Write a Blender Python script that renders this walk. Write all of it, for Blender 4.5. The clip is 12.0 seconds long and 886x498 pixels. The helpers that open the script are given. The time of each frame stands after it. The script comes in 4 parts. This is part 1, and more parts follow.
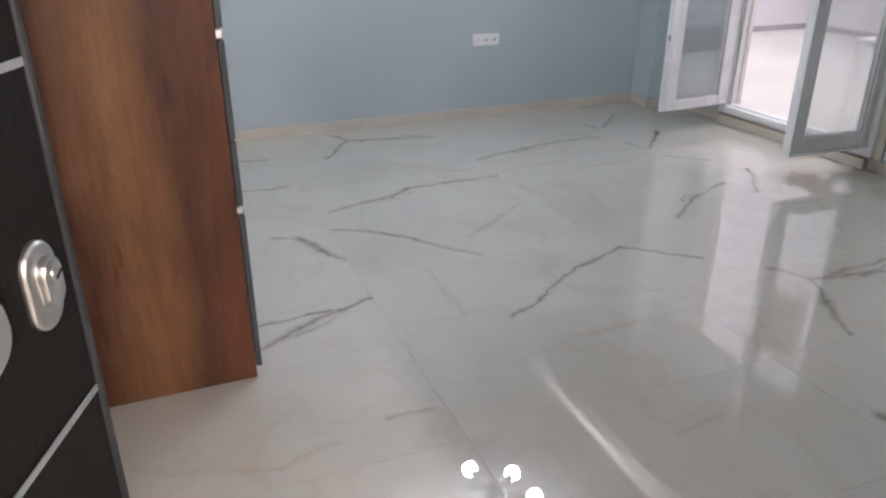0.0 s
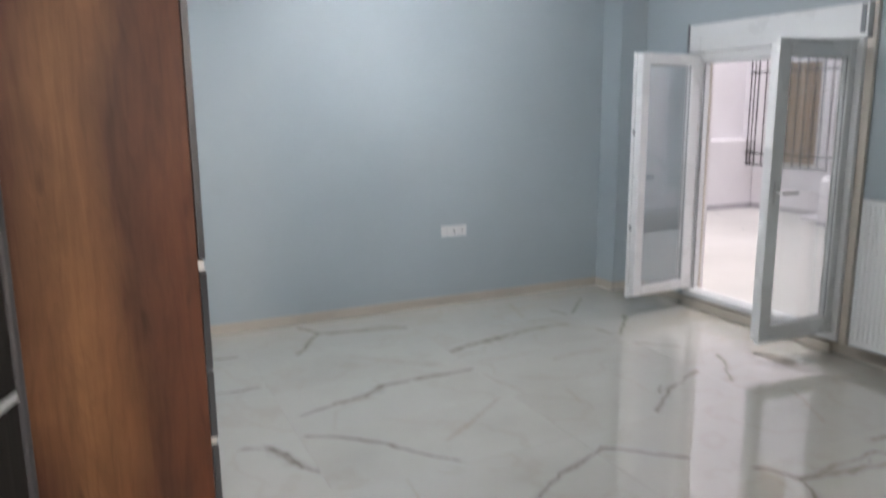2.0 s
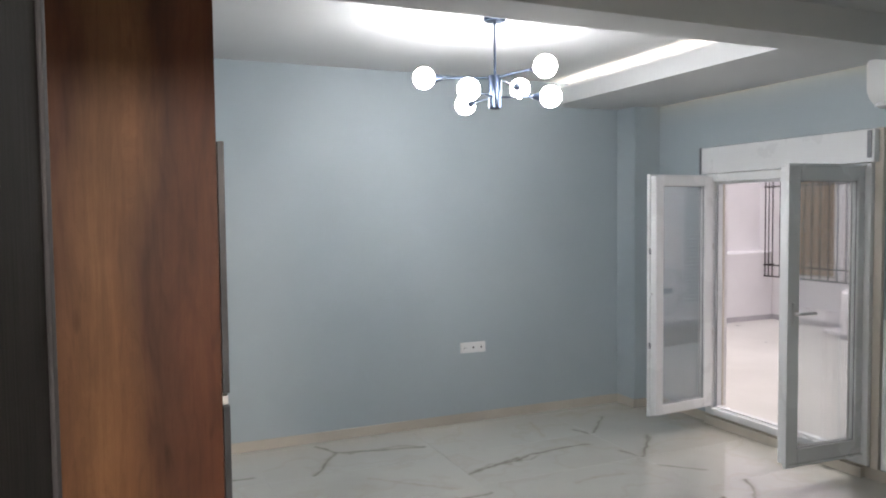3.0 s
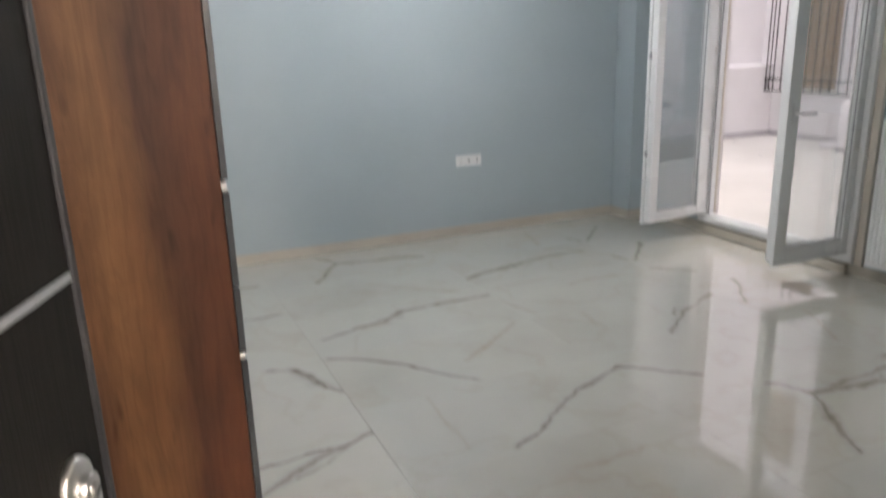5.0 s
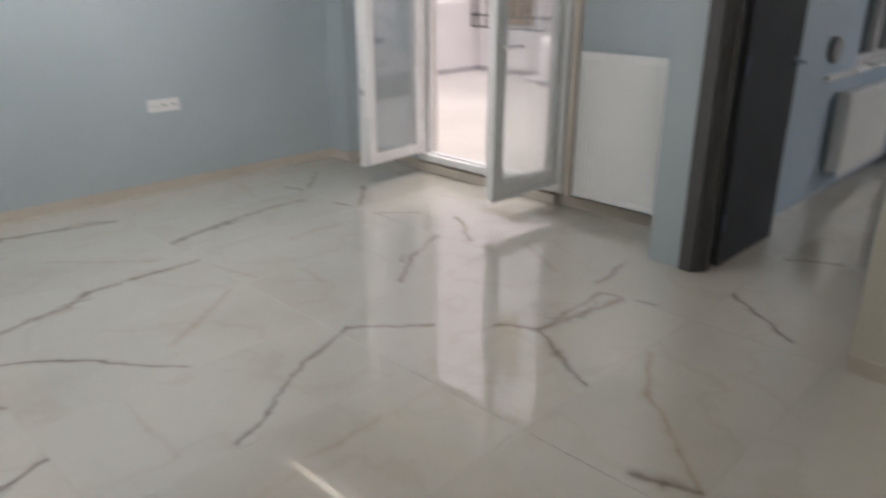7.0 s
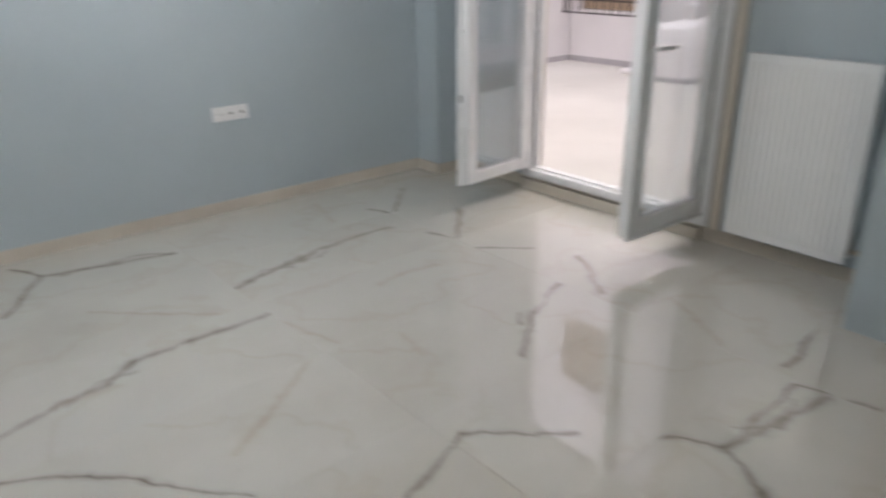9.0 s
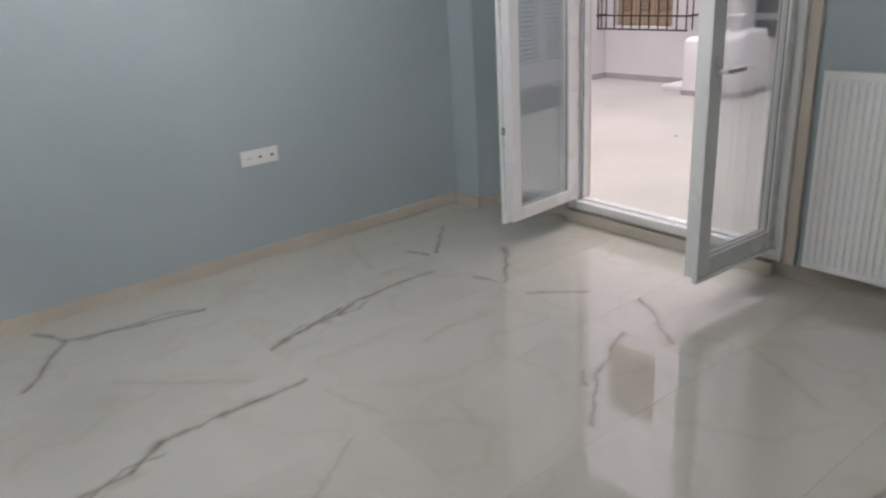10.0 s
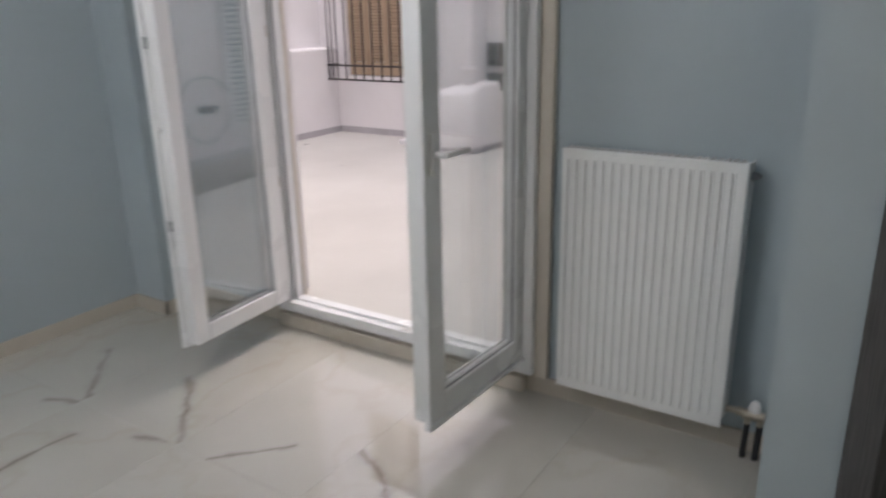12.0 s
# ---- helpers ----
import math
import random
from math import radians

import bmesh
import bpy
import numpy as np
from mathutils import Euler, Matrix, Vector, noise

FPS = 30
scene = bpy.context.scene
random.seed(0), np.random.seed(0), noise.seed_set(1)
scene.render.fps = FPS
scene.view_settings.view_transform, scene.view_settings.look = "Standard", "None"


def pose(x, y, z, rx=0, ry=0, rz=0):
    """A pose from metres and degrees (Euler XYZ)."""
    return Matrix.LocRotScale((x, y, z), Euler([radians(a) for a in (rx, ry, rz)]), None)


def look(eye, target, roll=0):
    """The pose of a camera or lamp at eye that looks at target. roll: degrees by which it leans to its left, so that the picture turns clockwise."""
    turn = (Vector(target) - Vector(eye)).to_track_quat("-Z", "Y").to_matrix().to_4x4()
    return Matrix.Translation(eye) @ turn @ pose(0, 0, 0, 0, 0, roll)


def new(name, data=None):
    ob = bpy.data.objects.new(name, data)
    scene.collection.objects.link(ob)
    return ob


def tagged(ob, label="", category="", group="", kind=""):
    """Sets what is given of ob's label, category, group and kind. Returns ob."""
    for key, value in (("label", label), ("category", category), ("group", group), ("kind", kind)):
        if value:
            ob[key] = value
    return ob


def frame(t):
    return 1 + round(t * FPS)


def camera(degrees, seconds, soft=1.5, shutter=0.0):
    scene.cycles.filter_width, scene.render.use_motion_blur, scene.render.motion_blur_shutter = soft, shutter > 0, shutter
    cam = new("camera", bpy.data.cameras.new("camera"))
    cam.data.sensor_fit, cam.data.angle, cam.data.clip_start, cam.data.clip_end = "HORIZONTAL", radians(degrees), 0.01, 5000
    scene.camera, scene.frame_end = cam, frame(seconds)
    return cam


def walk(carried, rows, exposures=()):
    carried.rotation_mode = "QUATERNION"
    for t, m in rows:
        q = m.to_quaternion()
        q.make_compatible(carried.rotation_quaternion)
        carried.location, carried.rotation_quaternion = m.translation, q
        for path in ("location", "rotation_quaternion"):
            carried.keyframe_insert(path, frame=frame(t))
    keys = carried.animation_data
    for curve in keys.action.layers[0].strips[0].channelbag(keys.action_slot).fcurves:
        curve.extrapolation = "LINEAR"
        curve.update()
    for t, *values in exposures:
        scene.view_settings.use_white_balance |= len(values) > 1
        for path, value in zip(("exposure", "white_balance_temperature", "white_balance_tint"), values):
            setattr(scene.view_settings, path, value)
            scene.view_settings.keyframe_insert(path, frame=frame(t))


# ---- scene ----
cam = camera(62.2, 12.0, soft=2.0, shutter=0.8)
PATH = [
    (0, (-0.089, -0.216, 1.437), (0.596, 1.478, 0.622), -0.0),
    (0.5, (-0.078, -0.207, 1.44), (0.558, 1.488, 0.591), -0.2),
    (1, (-0.084, -0.112, 1.472), (0.647, 1.58, 0.696), -1.0),
    (1.5, (-0.096, -0.104, 1.526), (0.704, 1.633, 0.942), -1.2),
    (2, (-0.111, -0.123, 1.587), (0.718, 1.656, 1.203), -0.5),
    (2.5, (-0.131, -0.136, 1.656), (0.668, 1.691, 1.484), -0.7),
    (2.7, (-0.132, -0.164, 1.681), (0.668, 1.669, 1.583), -0.6),
    (4.3, (-0.143, -0.179, 1.638), (0.66, 1.638, 1.39), -0.6),
    (4.5, (-0.148, -0.164, 1.601), (0.66, 1.637, 1.28), -0.8),
    (5, (-0.144, -0.159, 1.536), (0.632, 1.601, 0.987), -1.6),
    (5.5, (-0.086, -0.16, 1.511), (0.767, 1.52, 0.842), -0.3),
    (6, (-0.064, -0.036, 1.518), (0.969, 1.559, 0.895), -0.7),
    (6.5, (0.035, 0.048, 1.487), (1.307, 1.456, 0.857), -0.7),
    (7, (0.149, 0.125, 1.474), (1.478, 1.441, 0.765), 0.1),
    (7.2, (0.189, 0.175, 1.496), (1.573, 1.42, 0.764), -0.1),
    (8.8, (0.539, 0.854, 1.489), (1.829, 2.192, 0.751), -0.4),
    (9, (0.571, 0.963, 1.481), (1.766, 2.379, 0.728), -0.6),
    (9.5, (0.578, 1.131, 1.513), (1.678, 2.637, 0.791), -3.2),
    (10, (0.731, 1.257, 1.504), (1.87, 2.743, 0.801), -3.6),
    (10.5, (0.988, 1.337, 1.506), (2.179, 2.802, 0.848), -3.1),
    (11, (1.21, 1.49, 1.49), (2.583, 2.79, 0.838), -1.5),
    (11.5, (1.411, 1.65, 1.487), (2.919, 2.804, 0.86), -2.4),
    (12, (1.676, 1.73, 1.476), (3.264, 2.775, 0.855), -1.2),
]
walk(cam, [(t, look(eye, target, roll)) for t, eye, target, roll in PATH], exposures=[(0.0, 1.42, 6100, 14), (1.5, 1.44, 6150, 12), (2.5, 1.24, 6300, 11), (4.5, 1.14, 6500, 11), (5.1, 1.36, 6450, 10), (6.0, 1.4, 6350, 12), (7.2, 1.38, 6650, 12), (8.8, 1.38, 6500, 11), (9.6, 1.12, 6450, 12), (12.0, 1.1, 6450, 12)])

# ---- world, sun and exposure ----
world = bpy.data.worlds.new("sky")
scene.world = world
world.use_nodes = True
wn = world.node_tree
sky = wn.nodes.new("ShaderNodeTexSky")
sky.sky_type = "NISHITA"
sky.sun_disc = False
sky.sun_elevation, sky.sun_rotation = radians(64), radians(120)
sky.air_density, sky.dust_density = 1.0, 4.0
wn.links.new(sky.outputs[0], wn.nodes["Background"].inputs[0])
wn.nodes["Background"].inputs[1].default_value = 0.15
sun = new("sun", bpy.data.lights.new("sun", "SUN"))
sun.data.energy, sun.data.angle, sun.data.color = 4.6, radians(110), (1.0, 0.93, 0.88)
sun.matrix_world = look((0, 0, 10), (-3.6, 2.1, 1.5))


# ---- materials ----
def mat_base(name, rough=0.5, metal=0.0, spec=0.5):
    m = bpy.data.materials.new(name)
    m.use_nodes = True
    b = m.node_tree.nodes["Principled BSDF"]
    b.inputs["Roughness"].default_value = rough
    b.inputs["Metallic"].default_value = metal
    b.inputs["Specular IOR Level"].default_value = spec
    return m, m.node_tree, b


def noise_node(nt, scale, detail=4.0, rough=0.55, stretch=None, coords="Object"):
    tc = nt.nodes.new("ShaderNodeTexCoord")
    n = nt.nodes.new("ShaderNodeTexNoise")
    n.inputs["Scale"].default_value, n.inputs["Detail"].default_value = scale, detail
    n.inputs["Roughness"].default_value = rough
    if stretch:
        mp = nt.nodes.new("ShaderNodeMapping")
        mp.inputs["Scale"].default_value = stretch
        nt.links.new(tc.outputs[coords], mp.inputs["Vector"])
        nt.links.new(mp.outputs[0], n.inputs["Vector"])
    else:
        nt.links.new(tc.outputs[coords], n.inputs["Vector"])
    return n


def ramp(nt, src, stops):
    r = nt.nodes.new("ShaderNodeValToRGB")
    while len(r.color_ramp.elements) < len(stops):
        r.color_ramp.elements.new(0.5)
    for e, (p, c) in zip(r.color_ramp.elements, stops):
        e.position, e.color = p, (*c, 1)
    nt.links.new(src, r.inputs[0])
    return r.outputs[0]


def mixed(nt, a, b, fac, mode="MIX"):
    m = nt.nodes.new("ShaderNodeMix")
    m.data_type, m.blend_type = "RGBA", mode
    for sock, v in ((m.inputs[6], a), (m.inputs[7], b), (m.inputs[0], fac)):
        if isinstance(v, bpy.types.NodeSocket):
            nt.links.new(v, sock)
        elif isinstance(v, (int, float)):
            sock.default_value = v
        else:
            sock.default_value = (*v, 1)
    return m.outputs[2]


def bump(nt, b, height, strength, distance=0.002):
    n = nt.nodes.new("ShaderNodeBump")
    n.inputs["Strength"].default_value, n.inputs["Distance"].default_value = strength, distance
    nt.links.new(height, n.inputs["Height"])
    nt.links.new(n.outputs[0], b.inputs["Normal"])


def painted(name, low, high, rough=0.6, grain=260.0, blotch=1.6, relief=0.12, spec=0.4, rough_var=0.08):
    """Paint, plaster or enamel: broad blotches, a fine grain, and a roughness that varies with the blotches."""
    m, nt, b = mat_base(name, rough, 0, spec)
    big, fine = noise_node(nt, blotch, 5), noise_node(nt, grain, 2)
    col = ramp(nt, big.outputs[0], [(0.3, low), (0.7, high)])
    nt.links.new(col, b.inputs["Base Color"])
    mr = nt.nodes.new("ShaderNodeMapRange")
    mr.inputs["To Min"].default_value, mr.inputs["To Max"].default_value = rough - rough_var, rough + rough_var
    nt.links.new(big.outputs[0], mr.inputs["Value"])
    nt.links.new(mr.outputs[0], b.inputs["Roughness"])
    bump(nt, b, fine.outputs[0], relief, 0.001)
    return m


def plain_metal(name, col, rough, metal=1.0):
    m, nt, b = mat_base(name, rough, metal)
    n = noise_node(nt, 60, 3)
    nt.links.new(ramp(nt, n.outputs[0], [(0.3, [c * 0.88 for c in col]), (0.7, col)]), b.inputs["Base Color"])
    return m


def glowing(name, col, strength):
    m, nt, b = mat_base(name, 0.3)
    b.inputs["Base Color"].default_value = (0.8, 0.8, 0.8, 1)
    b.inputs["Emission Color"].default_value = (*col, 1)
    b.inputs["Emission Strength"].default_value = strength
    return m


WALL = painted("wall_paint_blue_grey", (0.390, 0.452, 0.488), (0.425, 0.488, 0.523), 0.5, 320, 1.1, 0.10, 0.35)
WALL2 = painted("wall_paint_pale_blue", (0.36, 0.46, 0.56), (0.40, 0.50, 0.60), 0.5, 320, 1.1, 0.10, 0.35)
WALL3 = painted("wall_paint_beige", (0.52, 0.49, 0.42), (0.57, 0.54, 0.47), 0.55, 320, 1.1, 0.10, 0.35)
CEIL = painted("ceiling_paint", (0.60, 0.61, 0.615), (0.66, 0.67, 0.675), 0.8, 200, 0.8, 0.08, 0.2)
PLASTER = painted("courtyard_plaster", (0.71, 0.685, 0.695), (0.78, 0.755, 0.765), 0.8, 90, 1.3, 0.35, 0.2)
COATING = painted("courtyard_coating", (0.42, 0.405, 0.385), (0.51, 0.492, 0.47), 0.55, 40, 0.9, 0.35, 0.35)
COURT_SKIRT = painted("grey_skirting_paint", (0.36, 0.34, 0.36), (0.46, 0.44, 0.46), 0.7, 60, 3, 0.3)
# beige of the paving in shade, the shade being part of the colour
GROUND_SHADE = painted("ground_shade_colour", (0.30, 0.27, 0.24), (0.38, 0.345, 0.31), 0.7, 60, 3, 0.3)
SKIRT = painted("beige_skirting_tile", (0.50, 0.455, 0.39), (0.60, 0.555, 0.485), 0.2, 50, 2.2, 0.03, 0.5)
GROUT = painted("grey_grout", (0.36, 0.345, 0.32), (0.46, 0.44, 0.41), 0.8, 120, 3, 0.3)
PVC = painted("white_pvc", (0.74, 0.75, 0.76), (0.79, 0.80, 0.81), 0.28, 40, 1.5, 0.02, 0.5)
TRIM = painted("cream_trim", (0.60, 0.55, 0.48), (0.68, 0.63, 0.56), 0.45, 60, 2, 0.05)
ENAMEL = painted("radiator_enamel", (0.78, 0.79, 0.79), (0.83, 0.84, 0.84), 0.25, 60, 1.5, 0.02, 0.5)
GASKET = painted("black_gasket", (0.02, 0.02, 0.022), (0.035, 0.035, 0.04), 0.6, 80, 3, 0.1)
LEVER = painted("grey_lever_plastic", (0.55, 0.55, 0.56), (0.62, 0.62, 0.63), 0.35, 60, 3, 0.05)
IRON = painted("black_iron", (0.025, 0.023, 0.024), (0.06, 0.05, 0.05), 0.5, 90, 6, 0.3)
DARK_FRONT = painted("anthracite_laminate", (0.045, 0.05, 0.057), (0.06, 0.066, 0.073), 0.4, 90, 2, 0.05)
SOCKET_PLASTIC = painted("white_plastic", (0.76, 0.76, 0.76), (0.80, 0.80, 0.80), 0.3, 50, 3, 0.02)
GREY_PLASTIC = painted("grey_plastic", (0.20, 0.21, 0.23), (0.26, 0.27, 0.29), 0.45, 60, 3, 0.05)
DARK_METER = painted("dark_cabinet_paint", (0.03, 0.03, 0.035), (0.06, 0.06, 0.07), 0.35, 60, 3, 0.05)
CHROME = plain_metal("brushed_nickel", (0.70, 0.69, 0.67), 0.33)
INLAY = plain_metal("aluminium_inlay", (0.78, 0.78, 0.78), 0.35)
BRASS = plain_metal("dull_nickel_brass", (0.55, 0.50, 0.42), 0.35)
GUNMETAL = plain_metal("blue_black_metal", (0.10, 0.13, 0.19), 0.3)
BULB = glowing("opal_bulb", (1.0, 0.98, 0.97), 36.5)
LED = glowing("led_strip_white", (1.0, 0.87, 0.74), 7.5)
LED_WARM = glowing("led_strip_warm", (1.0, 0.66, 0.34), 0.9)
FILL_WARM = glowing("warm_fill_glow", (1.0, 0.85, 0.66), 24.0)
HALL_GLOBE = glowing("hall_lamp_opal", (1.0, 0.86, 0.77), 420.0)


def make_glass():
    m, nt, b = mat_base("window_glass", 0.02)
    b.inputs["Transmission Weight"].default_value = 1.0
    b.inputs["IOR"].default_value = 1.78
    b.inputs["Base Color"].default_value = (0.93, 0.95, 0.95, 1)
    return m


def make_wood():
    """Reddish brown wood-grain laminate, the grain running upright."""
    m, nt, b = mat_base("walnut_laminate", 0.52, 0, 0.3)
    broad = noise_node(nt, 1.0, 3, 0.5, (2.0, 2.0, 0.9))
    mid = noise_node(nt, 1.0, 6, 0.62, (8, 8, 1.2))
    mid.inputs["Distortion"].default_value = 1.4
    fine = noise_node(nt, 1.0, 3, 0.6, (260, 260, 5))
    knots = noise_node(nt, 1.0, 2, 0.5, (15, 15, 3.2))
    tc = nt.nodes.new("ShaderNodeTexCoord")
    xyz = nt.nodes.new("ShaderNodeSeparateXYZ")
    nt.links.new(tc.outputs["Object"], xyz.inputs[0])
    wander = nt.nodes.new("ShaderNodeMath")
    wander.operation, wander.inputs[1].default_value = "MULTIPLY_ADD", 0.42
    nt.links.new(broad.outputs[0], wander.inputs[0])
    nt.links.new(xyz.outputs["X"], wander.inputs[2])
    span = nt.nodes.new("ShaderNodeMapRange")
    span.inputs["From Min"].default_value, span.inputs["From Max"].default_value = -0.29, 0.34
    nt.links.new(wander.outputs[0], span.inputs["Value"])
    # one wide board: light heart between darker, redder sides
    base = ramp(nt, span.outputs[0], [(0.0, (0.136, 0.050, 0.021)), (0.15, (0.168, 0.062, 0.025)), (0.30, (0.094, 0.037, 0.019)), (0.47, (0.215, 0.106, 0.046)), (0.60, (0.196, 0.091, 0.039)), (0.74, (0.084, 0.033, 0.017)), (0.88, (0.118, 0.041, 0.019))])
    tone = ramp(nt, mid.outputs[0], [(0.30, (0.58, 0.53, 0.50)), (0.60, (1.08, 1.06, 1.04))])
    col = mixed(nt, base, tone, 0.85, "MULTIPLY")
    clouds = noise_node(nt, 1.0, 4, 0.6, (6, 6, 3.0))
    col = mixed(nt, col, ramp(nt, clouds.outputs[0], [(0.32, (0.70, 0.66, 0.64)), (0.62, (1.1, 1.1, 1.1))]), 0.6, "MULTIPLY")
    figure = nt.nodes.new("ShaderNodeTexWave")
    figure.wave_type, figure.bands_direction, figure.wave_profile = "BANDS", "X", "SIN"
    for key, val in (("Scale", 7.0), ("Distortion", 9.0), ("Detail", 3.0), ("Detail Scale", 1.1), ("Detail Roughness", 0.55)):
        figure.inputs[key].default_value = val
    squeeze = nt.nodes.new("ShaderNodeMapping")
    squeeze.inputs["Scale"].default_value = (1.0, 1.0, 0.22)
    nt.links.new(tc.outputs["Object"], squeeze.inputs["Vector"])
    nt.links.new(squeeze.outputs[0], figure.inputs["Vector"])
    col = mixed(nt, col, ramp(nt, figure.outputs["Color"], [(0.0, (0.70, 0.64, 0.60)), (0.18, (1.0, 1.0, 1.0)), (0.8, (1.06, 1.06, 1.05)), (1.0, (0.94, 0.92, 0.90))]), 0.28, "MULTIPLY")
    grain = ramp(nt, fine.outputs[0], [(0.36, (0.78, 0.74, 0.70)), (0.55, (1, 1, 1))])
    col = mixed(nt, col, grain, 0.32, "MULTIPLY")
    rings = nt.nodes.new("ShaderNodeMath")
    rings.operation = "FRACT"
    many = nt.nodes.new("ShaderNodeMath")
    many.operation, many.inputs[1].default_value = "MULTIPLY", 16.0
    nt.links.new(mid.outputs[0], many.inputs[0])
    nt.links.new(many.outputs[0], rings.inputs[0])
    lines = ramp(nt, rings.outputs[0], [(0.0, (0.70, 0.62, 0.55)), (0.10, (1, 1, 1)), (0.85, (1, 1, 1)), (1.0, (0.82, 0.76, 0.70))])
    col = mixed(nt, col, lines, 0.32, "MULTIPLY")
    dark = ramp(nt, knots.outputs[0], [(0.25, (0.45, 0.38, 0.34)), (0.34, (1, 1, 1))])
    col = mixed(nt, col, dark, 0.8, "MULTIPLY")
    nt.links.new(col, b.inputs["Base Color"])
    bump(nt, b, fine.outputs[0], 0.15, 0.0005)
    return m


def make_dark_door(name, low, high):
    """Near-black embossed door skin with fine upright grain."""
    m, nt, b = mat_base(name, 0.68, 0, 0.13)
    fine = noise_node(nt, 1.0, 4, 0.65, (300, 300, 6))
    big = noise_node(nt, 2.0, 4)
    col = mixed(nt, ramp(nt, fine.outputs[0], [(0.35, low), (0.65, high)]), ramp(nt, big.outputs[0], [(0.3, (0.85, 0.85, 0.85)), (0.7, (1, 1, 1))]), 1.0, "MULTIPLY")
    nt.links.new(col, b.inputs["Base Color"])
    bump(nt, b, fine.outputs[0], 0.35, 0.0008)
    return m


def make_shutter_wood():
    m, nt, b = mat_base("old_brown_shutter_paint", 0.6)
    g = noise_node(nt, 1.0, 5, 0.6, (30, 30, 2))
    nt.links.new(ramp(nt, g.outputs[0], [(0.3, (0.29, 0.208, 0.140)), (0.7, (0.44, 0.335, 0.235))]), b.inputs["Base Color"])
    bump(nt, b, g.outputs[0], 0.3, 0.001)
    return m


GLASS, WOOD, SHUTTER = make_glass(), make_wood(), make_shutter_wood()
SECURITY = make_dark_door("security_door_skin", (0.007, 0.0064, 0.0058), (0.016, 0.0145, 0.013))
INNER_DOOR = make_dark_door("interior_door_skin", (0.040, 0.045, 0.055), (0.066, 0.073, 0.086))
CASING = make_dark_door("door_casing_skin", (0.090, 0.089, 0.093), (0.130, 0.128, 0.132))


# Polished porcelain tiles with printed veins, placed in metres on the floor.
def vein_group():
    g = bpy.data.node_groups.new("vein_stroke", "ShaderNodeTree")
    for nm, tp in (("P", "NodeSocketVector"), ("A", "NodeSocketVector"), ("B", "NodeSocketVector"), ("Wide", "NodeSocketFloat")):
        g.interface.new_socket(nm, in_out="INPUT", socket_type=tp)
    g.interface.new_socket("Mask", in_out="OUTPUT", socket_type="NodeSocketFloat")
    gi, go = g.nodes.new("NodeGroupInput"), g.nodes.new("NodeGroupOutput")

    def vm(op, a, b=None):
        n = g.nodes.new("ShaderNodeVectorMath")
        n.operation = op
        g.links.new(a, n.inputs[0])
        if b is not None:
            g.links.new(b, n.inputs[3] if op == "SCALE" else n.inputs[1])
        return n
    pa = vm("SUBTRACT", gi.outputs["P"], gi.outputs["A"]).outputs[0]
    ba = vm("SUBTRACT", gi.outputs["B"], gi.outputs["A"]).outputs[0]
    num = vm("DOT_PRODUCT", pa, ba).outputs["Value"]
    den = vm("DOT_PRODUCT", ba, ba).outputs["Value"]
    dv = g.nodes.new("ShaderNodeMath")
    dv.operation, dv.use_clamp = "DIVIDE", True
    g.links.new(num, dv.inputs[0]), g.links.new(den, dv.inputs[1])
    away = vm("SUBTRACT", pa, vm("SCALE", ba, dv.outputs[0]).outputs[0]).outputs[0]
    dist = vm("LENGTH", away).outputs["Value"]
    mr = g.nodes.new("ShaderNodeMapRange")
    mr.interpolation_type = "SMOOTHSTEP"
    g.links.new(dist, mr.inputs["Value"])
    g.links.new(gi.outputs["Wide"], mr.inputs["From Max"])
    mr.inputs["To Min"].default_value, mr.inputs["To Max"].default_value = 1.0, 0.0
    g.links.new(mr.outputs[0], go.inputs[0])
    return g


STROKE = vein_group()
VEIN_DARK, VEIN_BROWN = (0.175, 0.156, 0.122), (0.40, 0.335, 0.25)
VEINS = []


def vein(points, wide=0.015, col=VEIN_DARK, force=0.72):
    for a, b in zip(points, points[1:]):
        VEINS.append((a, b, wide, col, force))


vein([(0.95, 4.40), (1.19, 4.80), (1.53, 4.72), (1.81, 4.66)])
vein([(1.10, 5.00), (1.19, 4.80)], 0.014)
vein([(1.28, 4.74), (1.66, 4.76), (1.81, 4.66)], 0.012, VEIN_DARK, 0.6)
vein([(1.83, 4.00), (2.03, 4.08), (2.27, 4.12), (2.45, 4.20), (2.90, 4.21)], 0.016)
vein([(2.03, 4.08), (2.30, 4.16)], 0.012)
vein([(0.74, 3.46), (0.94, 3.53), (1.13, 3.56), (1.26, 3.66), (1.50, 3.67), (1.86, 3.675)], 0.016)
vein([(0.94, 3.53), (1.16, 3.52)], 0.027, VEIN_BROWN, 0.35)
vein([(0.69, 3.22), (0.91, 3.07), (1.04, 2.93), (1.15, 2.76), (1.26, 2.64)], 0.012)
vein([(0.40, 3.22), (0.50, 3.14), (0.57, 2.96), (0.64, 2.84)], 0.022, VEIN_DARK, 0.6)
vein([(0.48, 3.20), (0.56, 3.06), (0.60, 2.90)], 0.012)
vein([(0.10, 2.16), (0.32, 2.28), (0.49, 2.36), (0.66, 2.42)], 0.018)
vein([(0.12, 2.34), (0.36, 2.37), (0.54, 2.38), (0.66, 2.42)], 0.010)
vein([(1.13, 2.05), (1.30, 2.14), (1.51, 2.31), (1.85, 2.44), (1.91, 2.48), (2.20, 2.22)], 0.013)
vein([(2.38, 2.06), (2.50, 1.87), (2.39, 1.67), (2.25, 1.45)], 0.016)
vein([(2.50, 1.86), (2.80, 1.81), (3.03, 1.77), (3.10, 1.64)], 0.018)
